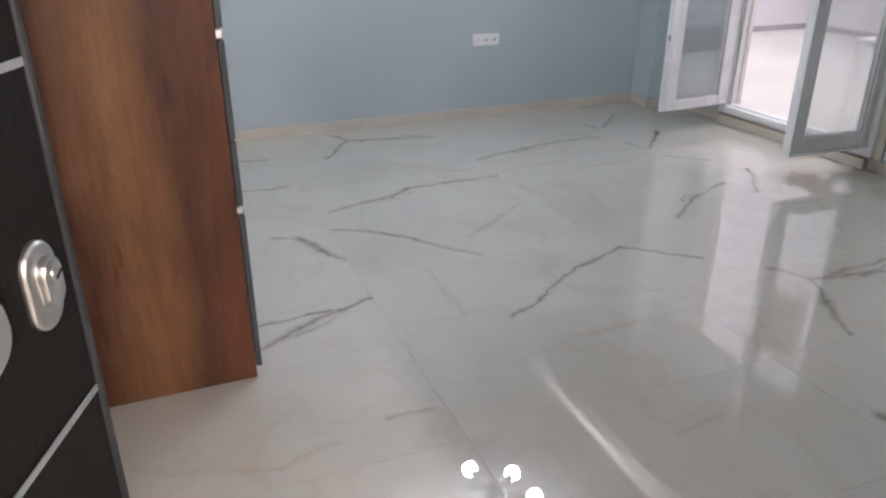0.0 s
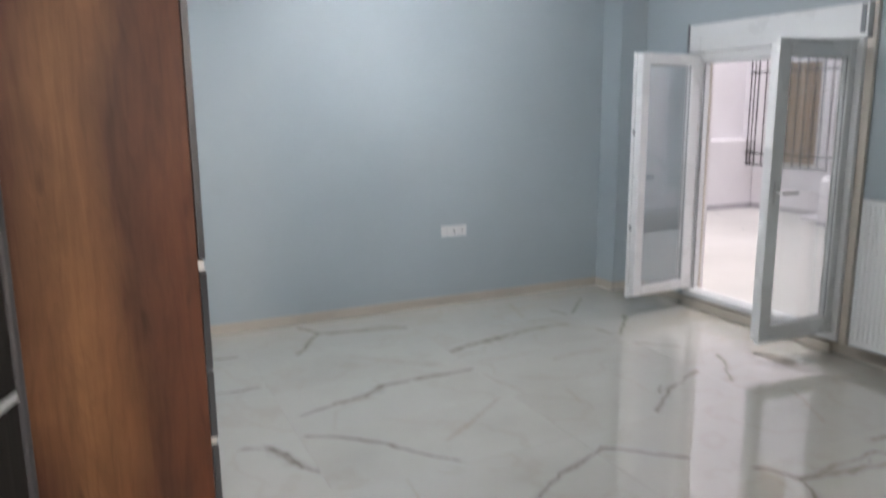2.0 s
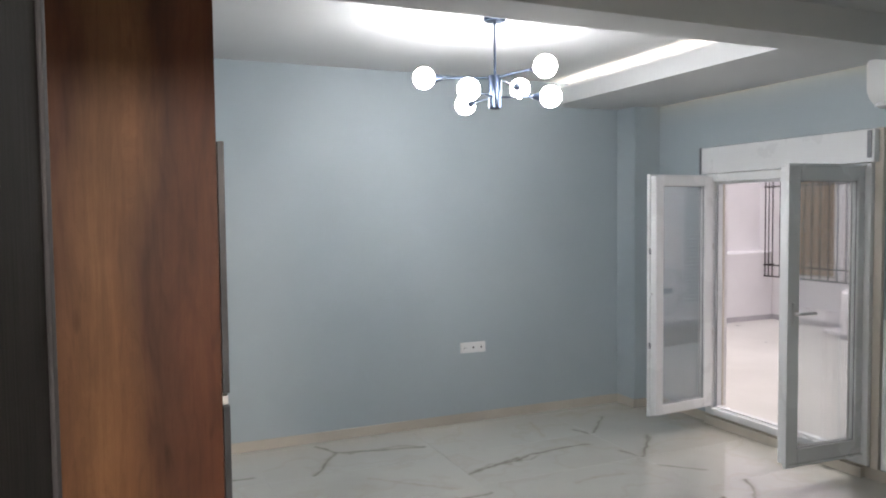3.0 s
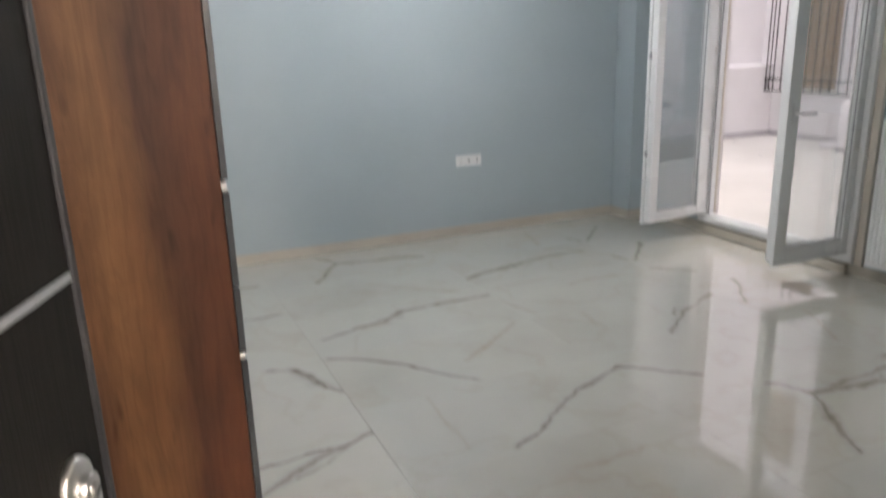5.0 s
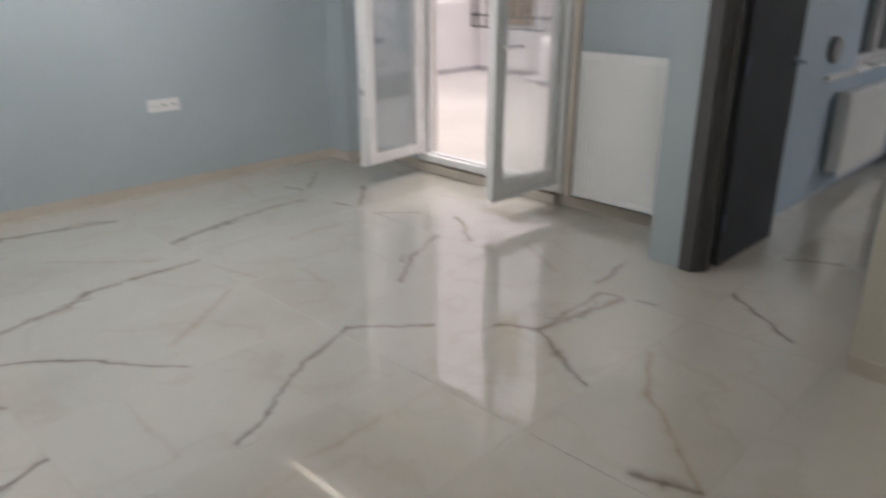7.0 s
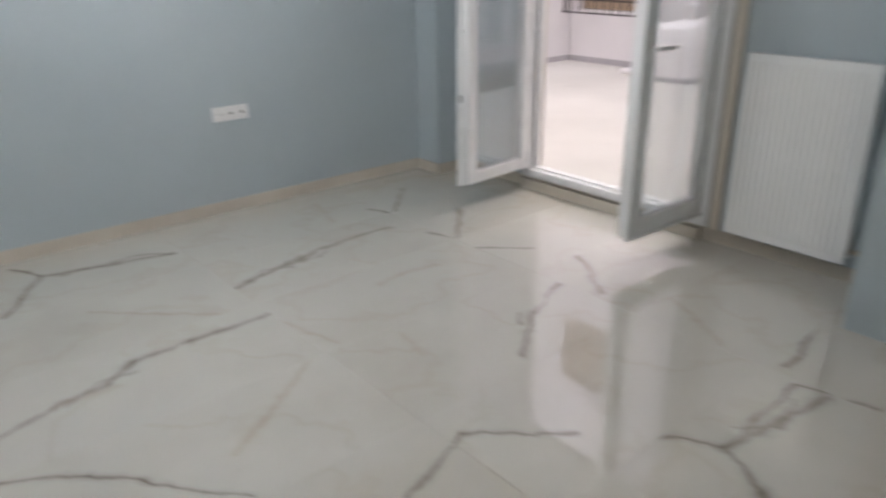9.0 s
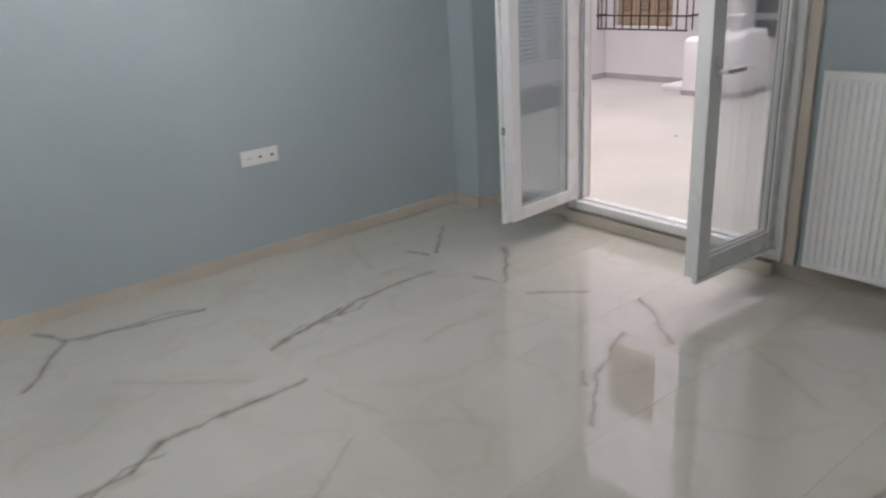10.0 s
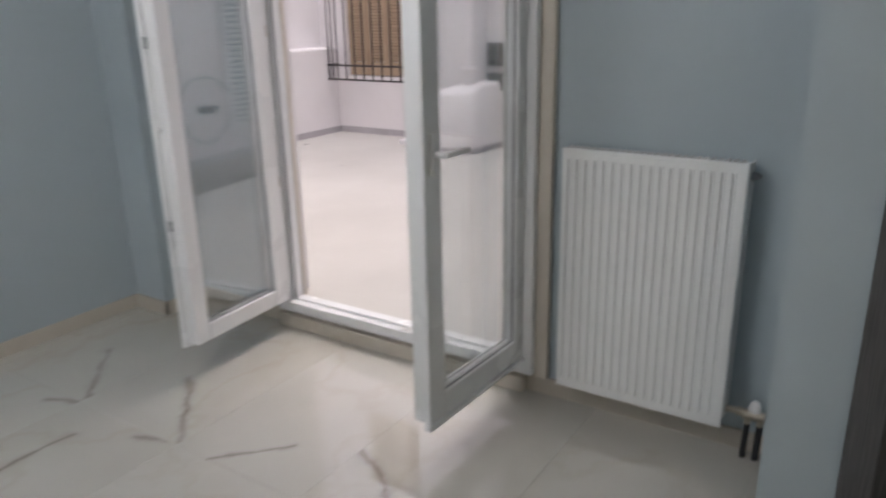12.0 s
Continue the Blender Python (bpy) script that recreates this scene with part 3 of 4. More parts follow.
shutter_box = thing("shutter_box", pose(0, 0, 0), "white plastic roller shutter box above the french window", "shutter box")
part("box_front", blocks((4.015, 4.125, DOOR_Y0 - 0.03, DOOR_Y1 + 0.04, 1.958, 2.158), bevel=0.006), PVC, shutter_box)
# The end of the box is grey to paint in its shade.
part("end_cap", blocks((4.005, 4.10, DOOR_Y1 + 0.041, DOOR_Y1 + 0.05, 1.958, 2.158)), GREY_PLASTIC, shutter_box, "end cap with its shade put into the grey colour")
part("guide_slot", blocks((4.008, 4.0145, DOOR_Y0 - 0.015, DOOR_Y0 + 0.012, 1.985, 2.150)), GREY_PLASTIC, shutter_box, "grey slot cover")


def leaf(m, side, handle, w, hs):
    """A glazed leaf w wide along local -x from its hinge, its hinge stile hs wide, its inner face towards local y = side."""
    z0, z1, s, t = 0.160, 1.932, 0.088 if handle else 0.074, 0.034
    ob = thing("window_leaf", m, "white plastic glazed window leaf standing open" + (" with a lever handle" if handle else ""), "window leaf", "leaves of the french window")
    fr = [(-w, -w + s, -t, t, z0, z1), (-hs, 0, -t, t, z0, z1), (-w + s, -hs, -t, t, z0, z0 + s), (-w + s, -hs, -t, t, z1 - s, z1)]
    part("leaf_frame", blocks(*fr, bevel=0.005), PVC, ob)
    lip = sorted((side * 0.020, side * (t + 0.012)))
    part("rebate_lip", blocks((-w - 0.016, -w, *lip, z0 - 0.014, z1 + 0.014), (-w, 0, *lip, z0 - 0.014, z0), (-w, 0, *lip, z1, z1 + 0.014), bevel=0.003), PVC, ob)
    for sgn in (-1, 1):
        y0, y1 = sorted((sgn * 0.016, sgn * 0.022))
        part("gasket", blocks((-w + s, -w + s + 0.0025, y0, y1, z0 + s, z1 - s), (-hs - 0.003, -hs, y0, y1, z0 + s, z1 - s), (-w + s + 0.003, -hs - 0.003, y0, y1, z0 + s, z0 + s + 0.003), (-w + s + 0.003, -hs - 0.003, y0, y1, z1 - s - 0.003, z1 - s)), GREY_PLASTIC, ob, "grey rubber seal")
    for y0 in (-0.014, 0.010):
        g = part("pane", blocks((-w + s - 0.004, -hs + 0.004, y0, y0 + 0.004, z0 + s - 0.004, z1 - s + 0.004)), GLASS, ob, "clear double glazing")
        g.visible_shadow = False
    for z in () if handle else (0.68, 1.38):
        part("lock_plate", blocks((-w - 0.022, -w - 0.0165, 0.0, 0.020, z - 0.022, z + 0.022), bevel=0.002), GREY_PLASTIC, ob, "dark lock keep")
    for z in (0.30, 1.80):
        hb = bmesh.new()
        rod(hb, (0.004, side * (t + 0.012), z - 0.04), (0.004, side * (t + 0.012), z + 0.04), 0.008)
        part("hinge", hb, PVC, ob, smooth=True)
    if handle:
        y = side * t
        y0, y1 = sorted((y, y + side * 0.012))
        h = part("handle", blocks((-w + 0.03, -w + 0.062, y0, y1, 1.00, 1.13), bevel=0.004), PVC, ob, "white handle plate with a grey lever")
        hb = bmesh.new()
        rod(hb, (-w + 0.046, y, 1.065), (-w + 0.046, y + side * 0.05, 1.065), 0.010)
        part("spindle", hb, PVC, h, smooth=True)
        y0, y1 = sorted((y + side * 0.042, y + side * 0.060))
        part("lever", blocks((-w + 0.036, -w + 0.165, y0, y1, 1.057, 1.074), bevel=0.005), LEVER, h, "grey lever", True)
    else:
        hb = bmesh.new()
        rod(hb, (-w - 0.03, 0.01, 1.06), (-w, 0.01, 1.06), 0.011)
        part("knob", hb, PVC, ob, "small white latch knob", True)
    return ob


def hinge_pose(hx, hy, fx, fy):
    return pose(hx, hy, 0, 0, 0, math.degrees(math.atan2(hy - fy, hx - fx)))


leaf(hinge_pose(4.018, 4.198, 3.40, 4.152), 1, False, 0.580, 0.086)
leaf(hinge_pose(4.050, 2.954, 3.41, 2.982), -1, True, 0.618, 0.064)


# ---- radiators ----
def radiator(m, w, h, label, ribs, pipes):
    """Steel panel radiator: local x along the wall, front at y = 0 towards local -y, bottom at z = 0."""
    ob = thing("radiator", m, label, "radiator")
    edge, d = 0.038, 0.009
    prof, pitch = [(0.0, 0.0)], (w - 0.03) / ribs
    for k in range(ribs):
        x = 0.015 + k * pitch
        prof += [(x, 0.0), (x + pitch * 0.16, d), (x + pitch * 0.42, d), (x + pitch * 0.58, 0.0)]
    prof += [(w, 0.0)]
    bm = bmesh.new()
    zs = [(0.0, 0), (edge - 0.006, 0), (edge + 0.012, 1), (h - edge - 0.012, 1), (h - edge + 0.006, 0), (h, 0)]
    rows = [[bm.verts.new((x, y * s, z)) for x, y in prof] for z, s in zs]
    for lo, hi in zip(rows, rows[1:]):
        for k in range(len(prof) - 1):
            bm.faces.new((lo[k], lo[k + 1], hi[k + 1], hi[k]))
    bm.normal_update()
    bmesh.ops.solidify(bm, geom=bm.faces[:], thickness=-0.004)
    part("front_panel", bm, ENAMEL, ob, "", True)
    part("back_panel", blocks((0.0, w, 0.075, 0.083, 0.01, h - 0.01), bevel=0.002), ENAMEL, ob)
    for x0, x1 in ((-0.004, 0.0), (w, w + 0.004)):
        part("side_cover", blocks((x0, x1, 0.001, 0.088, 0.035, h - 0.002), bevel=0.0015), ENAMEL, ob)
    part("rim", blocks((-0.002, w + 0.002, -0.006, 0.0, h - 0.012, h + 0.002), bevel=0.002), ENAMEL, ob)
    part("rim", blocks((-0.002, w + 0.002, -0.005, 0.0, 0.0, 0.009), bevel=0.002), ENAMEL, ob)
    n = 26
    part("top_grille", blocks(*[(0.01 + k * (w - 0.02) / n, 0.01 + (k + 0.55) * (w - 0.02) / n, 0.008, 0.074, h - 0.008, h - 0.003) for k in range(n)]), ENAMEL, ob, "slotted top grille")
    for z in (0.16, h - 0.16):
        for x in (w * 0.2, w * 0.8 - 0.03):
            part("bracket", blocks((x, x + 0.03, 0.083, 0.105, z, z + 0.05)), ENAMEL, ob)
    bm = bmesh.new()
    rod(bm, (w + 0.004, 0.045, h - 0.045), (w + 0.022, 0.045, h - 0.045), 0.013, seg=12)
    rod(bm, (w + 0.022, 0.045, h - 0.045), (w + 0.032, 0.045, h - 0.045), 0.007, seg=8)
    part("air_vent", bm, GREY_PLASTIC, ob, "dark bleed plug", True)
    if pipes:
        bm = bmesh.new()
        rod(bm, (w + 0.004, 0.045, 0.055), (w + 0.10, 0.045, 0.055), 0.011, seg=14)
        rod(bm, (w + 0.040, 0.045, 0.055), (w + 0.058, 0.045, 0.055), 0.017, seg=6)
        rod(bm, (w + 0.058, 0.045, 0.05), (w + 0.128, 0.045, 0.05), 0.017, seg=12)
        rod(bm, (w + 0.075, 0.045, 0.05), (w + 0.075, 0.045, 0.018), 0.012, seg=6)
        rod(bm, (w + 0.115, 0.045, 0.05), (w + 0.115, 0.045, 0.018), 0.012, seg=6)
        part("valve", bm, BRASS, ob, "nickel-plated valve block", True)
        vh = turned([(0.012, 0.0), (0.021, 0.004), (0.021, 0.012), (0.016, 0.03), (0.011, 0.036)], 16)
        bmesh.ops.translate(vh, verts=vh.verts, vec=(w + 0.095, 0.045, 0.065))
        part("valve_cap", vh, SOCKET_PLASTIC, ob, "white plastic cap", True)
        for x in (w + 0.075, w + 0.115):
            bm = bmesh.new()
            rod(bm, (x, 0.045, 0.018), (x - 0.004, 0.05, pipes), 0.0105, seg=12)
            part("pipe", bm, GASKET, ob, "black sleeved pipe", True)
    return ob


# The wall behind lies 0.108 m back from the front panel.
radiator(pose(3.985, 2.748, 0.118, 0, 0, -90), 0.60, 0.90, "white steel panel radiator on the blue-grey wall beside the french window", 18, -0.115)
radiator(pose(5.60, 1.672, 0.13, 0, 0, 0), 1.0, 0.58, "white steel panel radiator under the bedroom window", 28, 0)


# ---- interior door ----
door = tagged(new("door_1"), "dark grey interior door standing open into the bedroom", kind="structure")
part("casing", blocks((3.577, 3.60, 1.695, 1.775, 0, 2.13), (3.577, 3.60, 0.79, 0.862, 0, 2.13), (3.577, 3.60, 0.862, 1.695, 2.055, 2.13), bevel=0.004), CASING, door)
part("jamb", blocks((3.60, 3.735, 1.672, 1.70, 0, 2.10), (3.60, 3.735, 0.80, 0.842, 0, 2.10), (3.60, 3.735, 0.842, 1.672, 2.06, 2.10), bevel=0.003), CASING, door)
part("stop", blocks((3.625, 3.69, 1.655, 1.672, 0, 2.06), bevel=0.002), CASING, door)
dl = part("leaf", blocks((3.742, 4.42, 1.632, 1.672, 0.008, 2.055), bevel=0.003), INNER_DOOR, door, "dark anthracite door leaf")
for y, s in ((1.632, -1),):
    h = part("handle", turned([(0.026, 0.0), (0.026, 0.007), (0.022, 0.009)], 20, "-Y"), GUNMETAL, dl, "dark metal lever handle", True)
    h.location = (4.365, y, 1.02)
    bm = bmesh.new()
    rod(bm, (0, 0, 0), (0, -0.05, 0), 0.009)
    rod(bm, (0.008, -0.048, 0), (-0.12, -0.050, 0), 0.009)
    part("lever", bm, GUNMETAL, h, smooth=True)
for z in (0.25, 1.05, 1.85):
    bm = bmesh.new()
    rod(bm, (3.739, 1.628, z - 0.045), (3.739, 1.628, z + 0.045), 0.007)
    part("hinge", bm, GUNMETAL, dl, smooth=True)

# ---- bedroom window, its shutter and the strap winder ----
win2 = tagged(new("window_2"), "unseen bedroom window, added to let in more daylight with a deep sill", kind="structure")
part("window_frame", blocks((WX0, WX0 + 0.06, 1.86, 1.93, WZ0, WZ1), (WX1 - 0.06, WX1, 1.86, 1.93, WZ0, WZ1), (WX0 + 0.06, WX1 - 0.06, 1.86, 1.93, WZ0, WZ0 + 0.06), (WX0 + 0.06, WX1 - 0.06, 1.86, 1.93, WZ1 - 0.06, WZ1), (6.57, 6.65, 1.86, 1.93, WZ0 + 0.06, WZ1 - 0.06), bevel=0.004), PVC, win2)
for x0, x1 in ((WX0 + 0.06, 6.57), (6.65, WX1 - 0.06)):
    g = part("pane", blocks((x0, x1, 1.885, 1.905, WZ0 + 0.06, WZ1 - 0.06)), GLASS, win2, "clear double glazing")
    g.visible_shadow = False
part("window_sill", blocks((5.32, WX1 + 0.04, 1.735, 1.785, WZ0 - 0.03, WZ0), (WX0, WX1, 1.785, 1.86, WZ0 - 0.0, WZ0 + 0.012), bevel=0.004), PVC, win2)
# Unseen east window, added as a daylight source for the bedroom.
win_added = tagged(new("window_added"), "unseen bedroom window, added to let in more daylight", kind="structure")
part("window_frame", blocks(*bar_frame(7.36, 7.43, -0.9, 0.95, 0.70, 2.18, 0.06), (7.36, 7.43, 0.0, 0.06, 0.76, 2.12), bevel=0.004), PVC, win_added)
for y0, y1 in ((-0.84, 0.0), (0.06, 0.89)):
    g = part("pane", blocks((7.385, 7.405, y0, y1, 0.76, 2.12)), GLASS, win_added, "clear double glazing")
    g.visible_shadow = False
winder = thing("strap_winder", pose(5.40, 1.785, 1.0), "dark grey round shutter strap winder on the bedroom wall", "strap winder")
part("housing", turned([(0.085, 0.0), (0.085, 0.03), (0.07, 0.045), (0.0301, 0.048)], 24, "-Y"), GREY_PLASTIC, winder, smooth=True)

louvre = thing("louvred_shutter", pose(0, 0, 0), "closed white louvred shutter on the courtyard window", "shutter")
LZ0 = 0.53
for x0, x1 in ((6.25, 6.675), (6.685, 7.11)):
    part("stile", blocks((x0, x0 + 0.05, 2.032, 2.067, LZ0, WZ1), (x1 - 0.05, x1, 2.032, 2.067, LZ0, WZ1), (x0 + 0.05, x1 - 0.05, 2.032, 2.067, LZ0, LZ0 + 0.06), (x0 + 0.05, x1 - 0.05, 2.032, 2.067, WZ1 - 0.06, WZ1), bevel=0.002), PVC, louvre)
# Dark sheets behind the slats: the shade of the gaps, put in as colour.
for x0 in (6.30, 6.735):
    part("gap_shade", blocks((x0, x0 + 0.325, 2.031, 2.034, LZ0 + 0.06, WZ1 - 0.06)), GREY_PLASTIC, louvre, "dark sheet standing for the shade between the slats")
slat_bm = blocks((0, 0.325, -0.015, 0.015, -0.003, 0.003))
bmesh.ops.rotate(slat_bm, verts=slat_bm.verts, matrix=Matrix.Rotation(radians(-42), 3, "X"))
slat_me = mesh_of("slat", slat_bm, PVC)
for x0 in (6.30, 6.735):
    for k in range(31):
        s = new("slat", slat_me)
        s.parent, s.location = louvre, (x0, 2.052, LZ0 + 0.09 + k * 0.045)
cable = thing("cable_loop", pose(5.98, 2.045, 0.745), "thin grey cable coiled in a loop on the courtyard wall", "cable")
cu = bpy.data.curves.new("cable", "CURVE")
cu.dimensions, cu.bevel_depth, cu.bevel_resolution = "3D", 0.009, 3
sp = cu.splines.new("POLY")
sp.points.add(47)
for k, p in enumerate(sp.points):
    a = 2 * math.pi * k / 40
    r = 0.29 + 0.012 * math.sin(3 * a)
    p.co = (r * math.cos(a), 0.004 * k / 47, 0.9 * r * math.sin(a), 1)
cab = new("loop", cu)
cab.parent = cable
cu.materials.append(GREY_PLASTIC)
part("bracket", blocks((-0.07, 0.07, -0.012, 0.045, -0.03, 0.03), (0.05, 0.16, -0.01, 0.015, -0.01, 0.01), bevel=0.006), DARK_METER, cable, "dark bracket")


# ---- entrance door ----
entry = tagged(new("door_2"), "near-black security entrance door standing open, with thin silver inlays", kind="structure")
entry.matrix_world = pose(-0.5265, -0.118, 0.0, 0, 0, 68.9)
LW = 0.898
el = part("leaf", blocks((0.0, LW - 0.012, 0.0, 0.068, 0.012, 2.055), bevel=0.003), SECURITY, entry)
part("edge_profile", blocks((LW - 0.012, LW, -0.004, 0.072, 0.012, 2.055), bevel=0.003), GASKET, entry, "black edge profile")
for z in (0.457, 0.878, 1.299):
    part("inlay", blocks((0.02, LW - 0.016, -0.0025, 0.0, z - 0.005, z + 0.005), bevel=0.001), INLAY, el, "thin silver inlay strip")


def stadium(half, r, depth, taper):
    """A plate with two round ends, standing upright, rising from y = 0 to y = -depth with a rounded rim."""
    bm = bmesh.new()
    rings = []
    for k, (rr, y) in enumerate(((r, 0.0), (r, -depth * 0.55), (r - taper * 0.4, -depth * 0.9), (r - taper, -depth))):
        ring = []
        for j in range(32):
            a = 2 * math.pi * j / 32
            z = rr * math.sin(a) + (half if math.sin(a) >= 0 else -half)
            ring.append(bm.verts.new((rr * math.cos(a), y, z)))
        rings.append(ring)
    for lo, hi in zip(rings, rings[1:]):
        for j in range(32):
            bm.faces.new((lo[j], lo[(j + 1) % 32], hi[(j + 1) % 32], hi[j]))
    bm.faces.new(rings[-1])
    bm.faces.new(list(reversed(rings[0])))
    return bm


esc = part("escutcheon", stadium(0.021, 0.033, 0.009, 0.006), CHROME, el, "brushed nickel lock escutcheon", True)
esc.location = (0.812, 0.0, 1.062)
col = part("collar", stadium(0.011, 0.020, 0.011, 0.005), CHROME, esc, "", True)
col.location = (0.003, -0.0085, 0.004)
cyl = part("cylinder", turned([(0.0085, 0.0), (0.0085, 0.004), (0.007, 0.0045)], 20, "-Y"), CHROME, esc, "", True)
cyl.location = (0.003, -0.0195, 0.014)
key = blocks((-0.007, 0.007, -0.0248, -0.0238, -0.002, 0.002))
bmesh.ops.transform(key, matrix=Matrix.Translation((0.003, 0, 0.014)) @ Matrix.Rotation(radians(-25), 4, "Y"), verts=key.verts)
part("keyway", key, GASKET, esc, "dark keyhole")
knob = part("knob", turned([(0.024, 0.0), (0.024, 0.008), (0.013, 0.012), (0.013, 0.035), (0.030, 0.042), (0.040, 0.052), (0.040, 0.060), (0.030, 0.067), (0.012, 0.070)], 32, "-Y"), CHROME, el, "round brushed nickel pull knob", True)
knob.location = (0.612, 0.0, 1.108)
frame_bm = blocks((-0.58, -0.555, -0.19, 0.03, 0, 2.09), (0.395, 0.42, -0.19, 0.03, 0, 2.09), (-0.555, 0.395, -0.19, 0.03, 2.065, 2.09))
fr = part("door_frame", frame_bm, SECURITY, entry)
fr.matrix_parent_inverse = entry.matrix_world.inverted()

# ---- tall kitchen unit ----
unit = thing("tall_cabinet", pose(0, 0, 0), "tall kitchen unit with a walnut laminate side and anthracite fronts", "cabinet")
CX, CY0, CY1 = 0.118, 2.0, 2.62
part("side_panel", blocks((-0.495, CX, CY0, CY0 + 0.018, 0.004, 2.598), bevel=0.0012), WOOD, unit, "reddish brown walnut laminate side panel")
part("side_panel", blocks((-0.495, CX, CY1 - 0.018, CY1, 0.004, 2.598), bevel=0.0012), WOOD, unit)
part("body", blocks((-0.495, -0.48, CY0 + 0.018, CY1 - 0.018, 0.1, 2.598), (-0.48, CX - 0.005, CY0 + 0.018, CY1 - 0.018, 0.10, 0.118), (-0.48, CX - 0.005, CY0 + 0.018, CY1 - 0.018, 1.90, 1.918), (-0.48, CX - 0.005, CY0 + 0.018, CY1 - 0.018, 2.58, 2.598), (CX - 0.06, CX - 0.045, CY0 + 0.018, CY1 - 0.018, 0.004, 0.10)), DARK_FRONT, unit)
for z0, z1 in ((0.045, 0.600), (0.630, 0.832), (0.842, 1.128), (1.166, 1.890)):
    part("front", blocks((CX + 0.002, CX + 0.021, CY0 + 0.002, CY1 - 0.002, z0, z1), bevel=0.0015), DARK_FRONT, unit, "matt anthracite front")
for z0, z1 in ((0.606, 0.624), (1.134, 1.160)):
    part("grip_profile", blocks((CX - 0.02, CX + 0.016, CY0 + 0.0015, CY1 - 0.0015, z0, z1), bevel=0.002), INLAY, unit, "pale metal grip profile")

# ---- triple socket ----
sock = thing("wall_socket", pose(2.418, NORTH, 0.600), "white triple wall socket plate on the blue-grey wall", "socket")
part("plate", blocks((-0.112, 0.112, -0.009, 0.0, -0.043, 0.043), bevel=0.003), SOCKET_PLASTIC, sock)
for k, x in enumerate((-0.071, 0.0, 0.071)):
    ins = part("insert", blocks((x - 0.026, x + 0.026, -0.013, -0.009, -0.026, 0.026), bevel=0.0015), SOCKET_PLASTIC, sock)
    hole = turned([(0.019 if k == 0 else 0.008, 0.0), (0.019 if k == 0 else 0.008, 0.0015), (0.004, 0.002)], 20, "-Y")
    h = part("outlet", hole, SOCKET_PLASTIC if k == 0 else GASKET, ins, "dark outlet hole" if k else "", True)
    h.location = (x, -0.013, 0)
    if k == 0:
        for dx in (-0.0095, 0.0095):
            p = part("pin_hole", turned([(0.0035, 0), (0.0035, 0.0008)], 10, "-Y"), GASKET, ins)
            p.location = (x + dx, -0.0151, 0)

# ---- chandelier ----
CHX, CHY = 1.765, 3.44
lamp = thing("chandelier", pose(CHX, CHY, 2.75), "blue-black metal chandelier with six lit opal globes", "chandelier")
part("canopy", turned([(0.012, -0.034), (0.055, -0.030), (0.060, -0.024), (0.060, 0.0)], 28), GUNMETAL, lamp, smooth=True)
bm = bmesh.new()
rod(bm, (0, 0, -0.32), (0, 0, -0.03), 0.007)
part("stem", bm, GUNMETAL, lamp, smooth=True)
hub = turned([(0.020, -0.505), (0.034, -0.500), (0.036, -0.49), (0.036, -0.33), (0.034, -0.322), (0.010, -0.318)], 28)
part("hub", hub, GUNMETAL, lamp, "blue-black metal hub", True)
for deg, reach, z in ((159, 0.39, -0.335), (40, 0.39, -0.335), (-77, 0.39, -0.335), (97, 0.305, -0.440), (-25, 0.305, -0.440), (-144, 0.305, -0.440)):
    d = Vector((math.cos(radians(deg)), math.sin(radians(deg)), 0))
    bm = bmesh.new()
    rod(bm, d * 0.03 + Vector((0, 0, z)), d * (reach - 0.09) + Vector((0, 0, z)), 0.006, seg=12)
    arm = part("arm", bm, GUNMETAL, lamp, smooth=True)
    bm = bmesh.new()
    rod(bm, d * (reach - 0.10) + Vector((0, 0, z)), d * (reach - 0.056) + Vector((0, 0, z)), 0.013, 0.026, seg=20)
    part("holder", bm, GUNMETAL, arm, smooth=True)
    bm = bmesh.new()
    bmesh.ops.create_uvsphere(bm, u_segments=28, v_segments=18, radius=0.059, matrix=Matrix.Translation(d * reach + Vector((0, 0, z))))
    bmesh.ops.bisect_plane(bm, geom=bm.verts[:] + bm.edges[:] + bm.faces[:], plane_co=d * (reach - 0.0555) + Vector((0, 0, z)), plane_no=-d, clear_outer=True)
    part("globe", bm, BULB, arm, "lit white opal glass globe", True)

# ---- air conditioner on the east wall ----
ac = thing("air_conditioner", pose(EAST, 2.42, 2.27), "white wall-mounted air conditioner unit", "air conditioner")
bm = bmesh.new()
prof = ((0.0, 0.0), (-0.10, 0.0), (-0.17, 0.04), (-0.20, 0.09), (-0.205, 0.25), (-0.19, 0.275), (0.0, 0.28))
for y in (-0.40, 0.40):
    bm.faces.new([bm.verts.new((x, y, z)) for x, z in prof])
vs = list(bm.verts)
n = len(prof)
for k in range(n):
    bm.faces.new((vs[k], vs[(k + 1) % n], vs[n + (k + 1) % n], vs[n + k]))
bmesh.ops.bevel(bm, geom=bm.edges[:], offset=0.008, segments=2, affect="EDGES")
part("casing", bm, SOCKET_PLASTIC, ac, smooth=True)
fl = blocks((-0.005, 0.005, -0.36, 0.36, -0.035, 0.035), bevel=0.002)
bmesh.ops.transform(fl, matrix=Matrix.Translation((-0.150, 0, 0.020)) @ Matrix.Rotation(radians(60), 4, "Y"), verts=fl.verts)
part("flap", fl, PVC, ac, "pale louvre flap")
part("display", blocks((-0.2075, -0.205, -0.30, -0.24, 0.10, 0.125)), GREY_PLASTIC, ac, "small dark display")

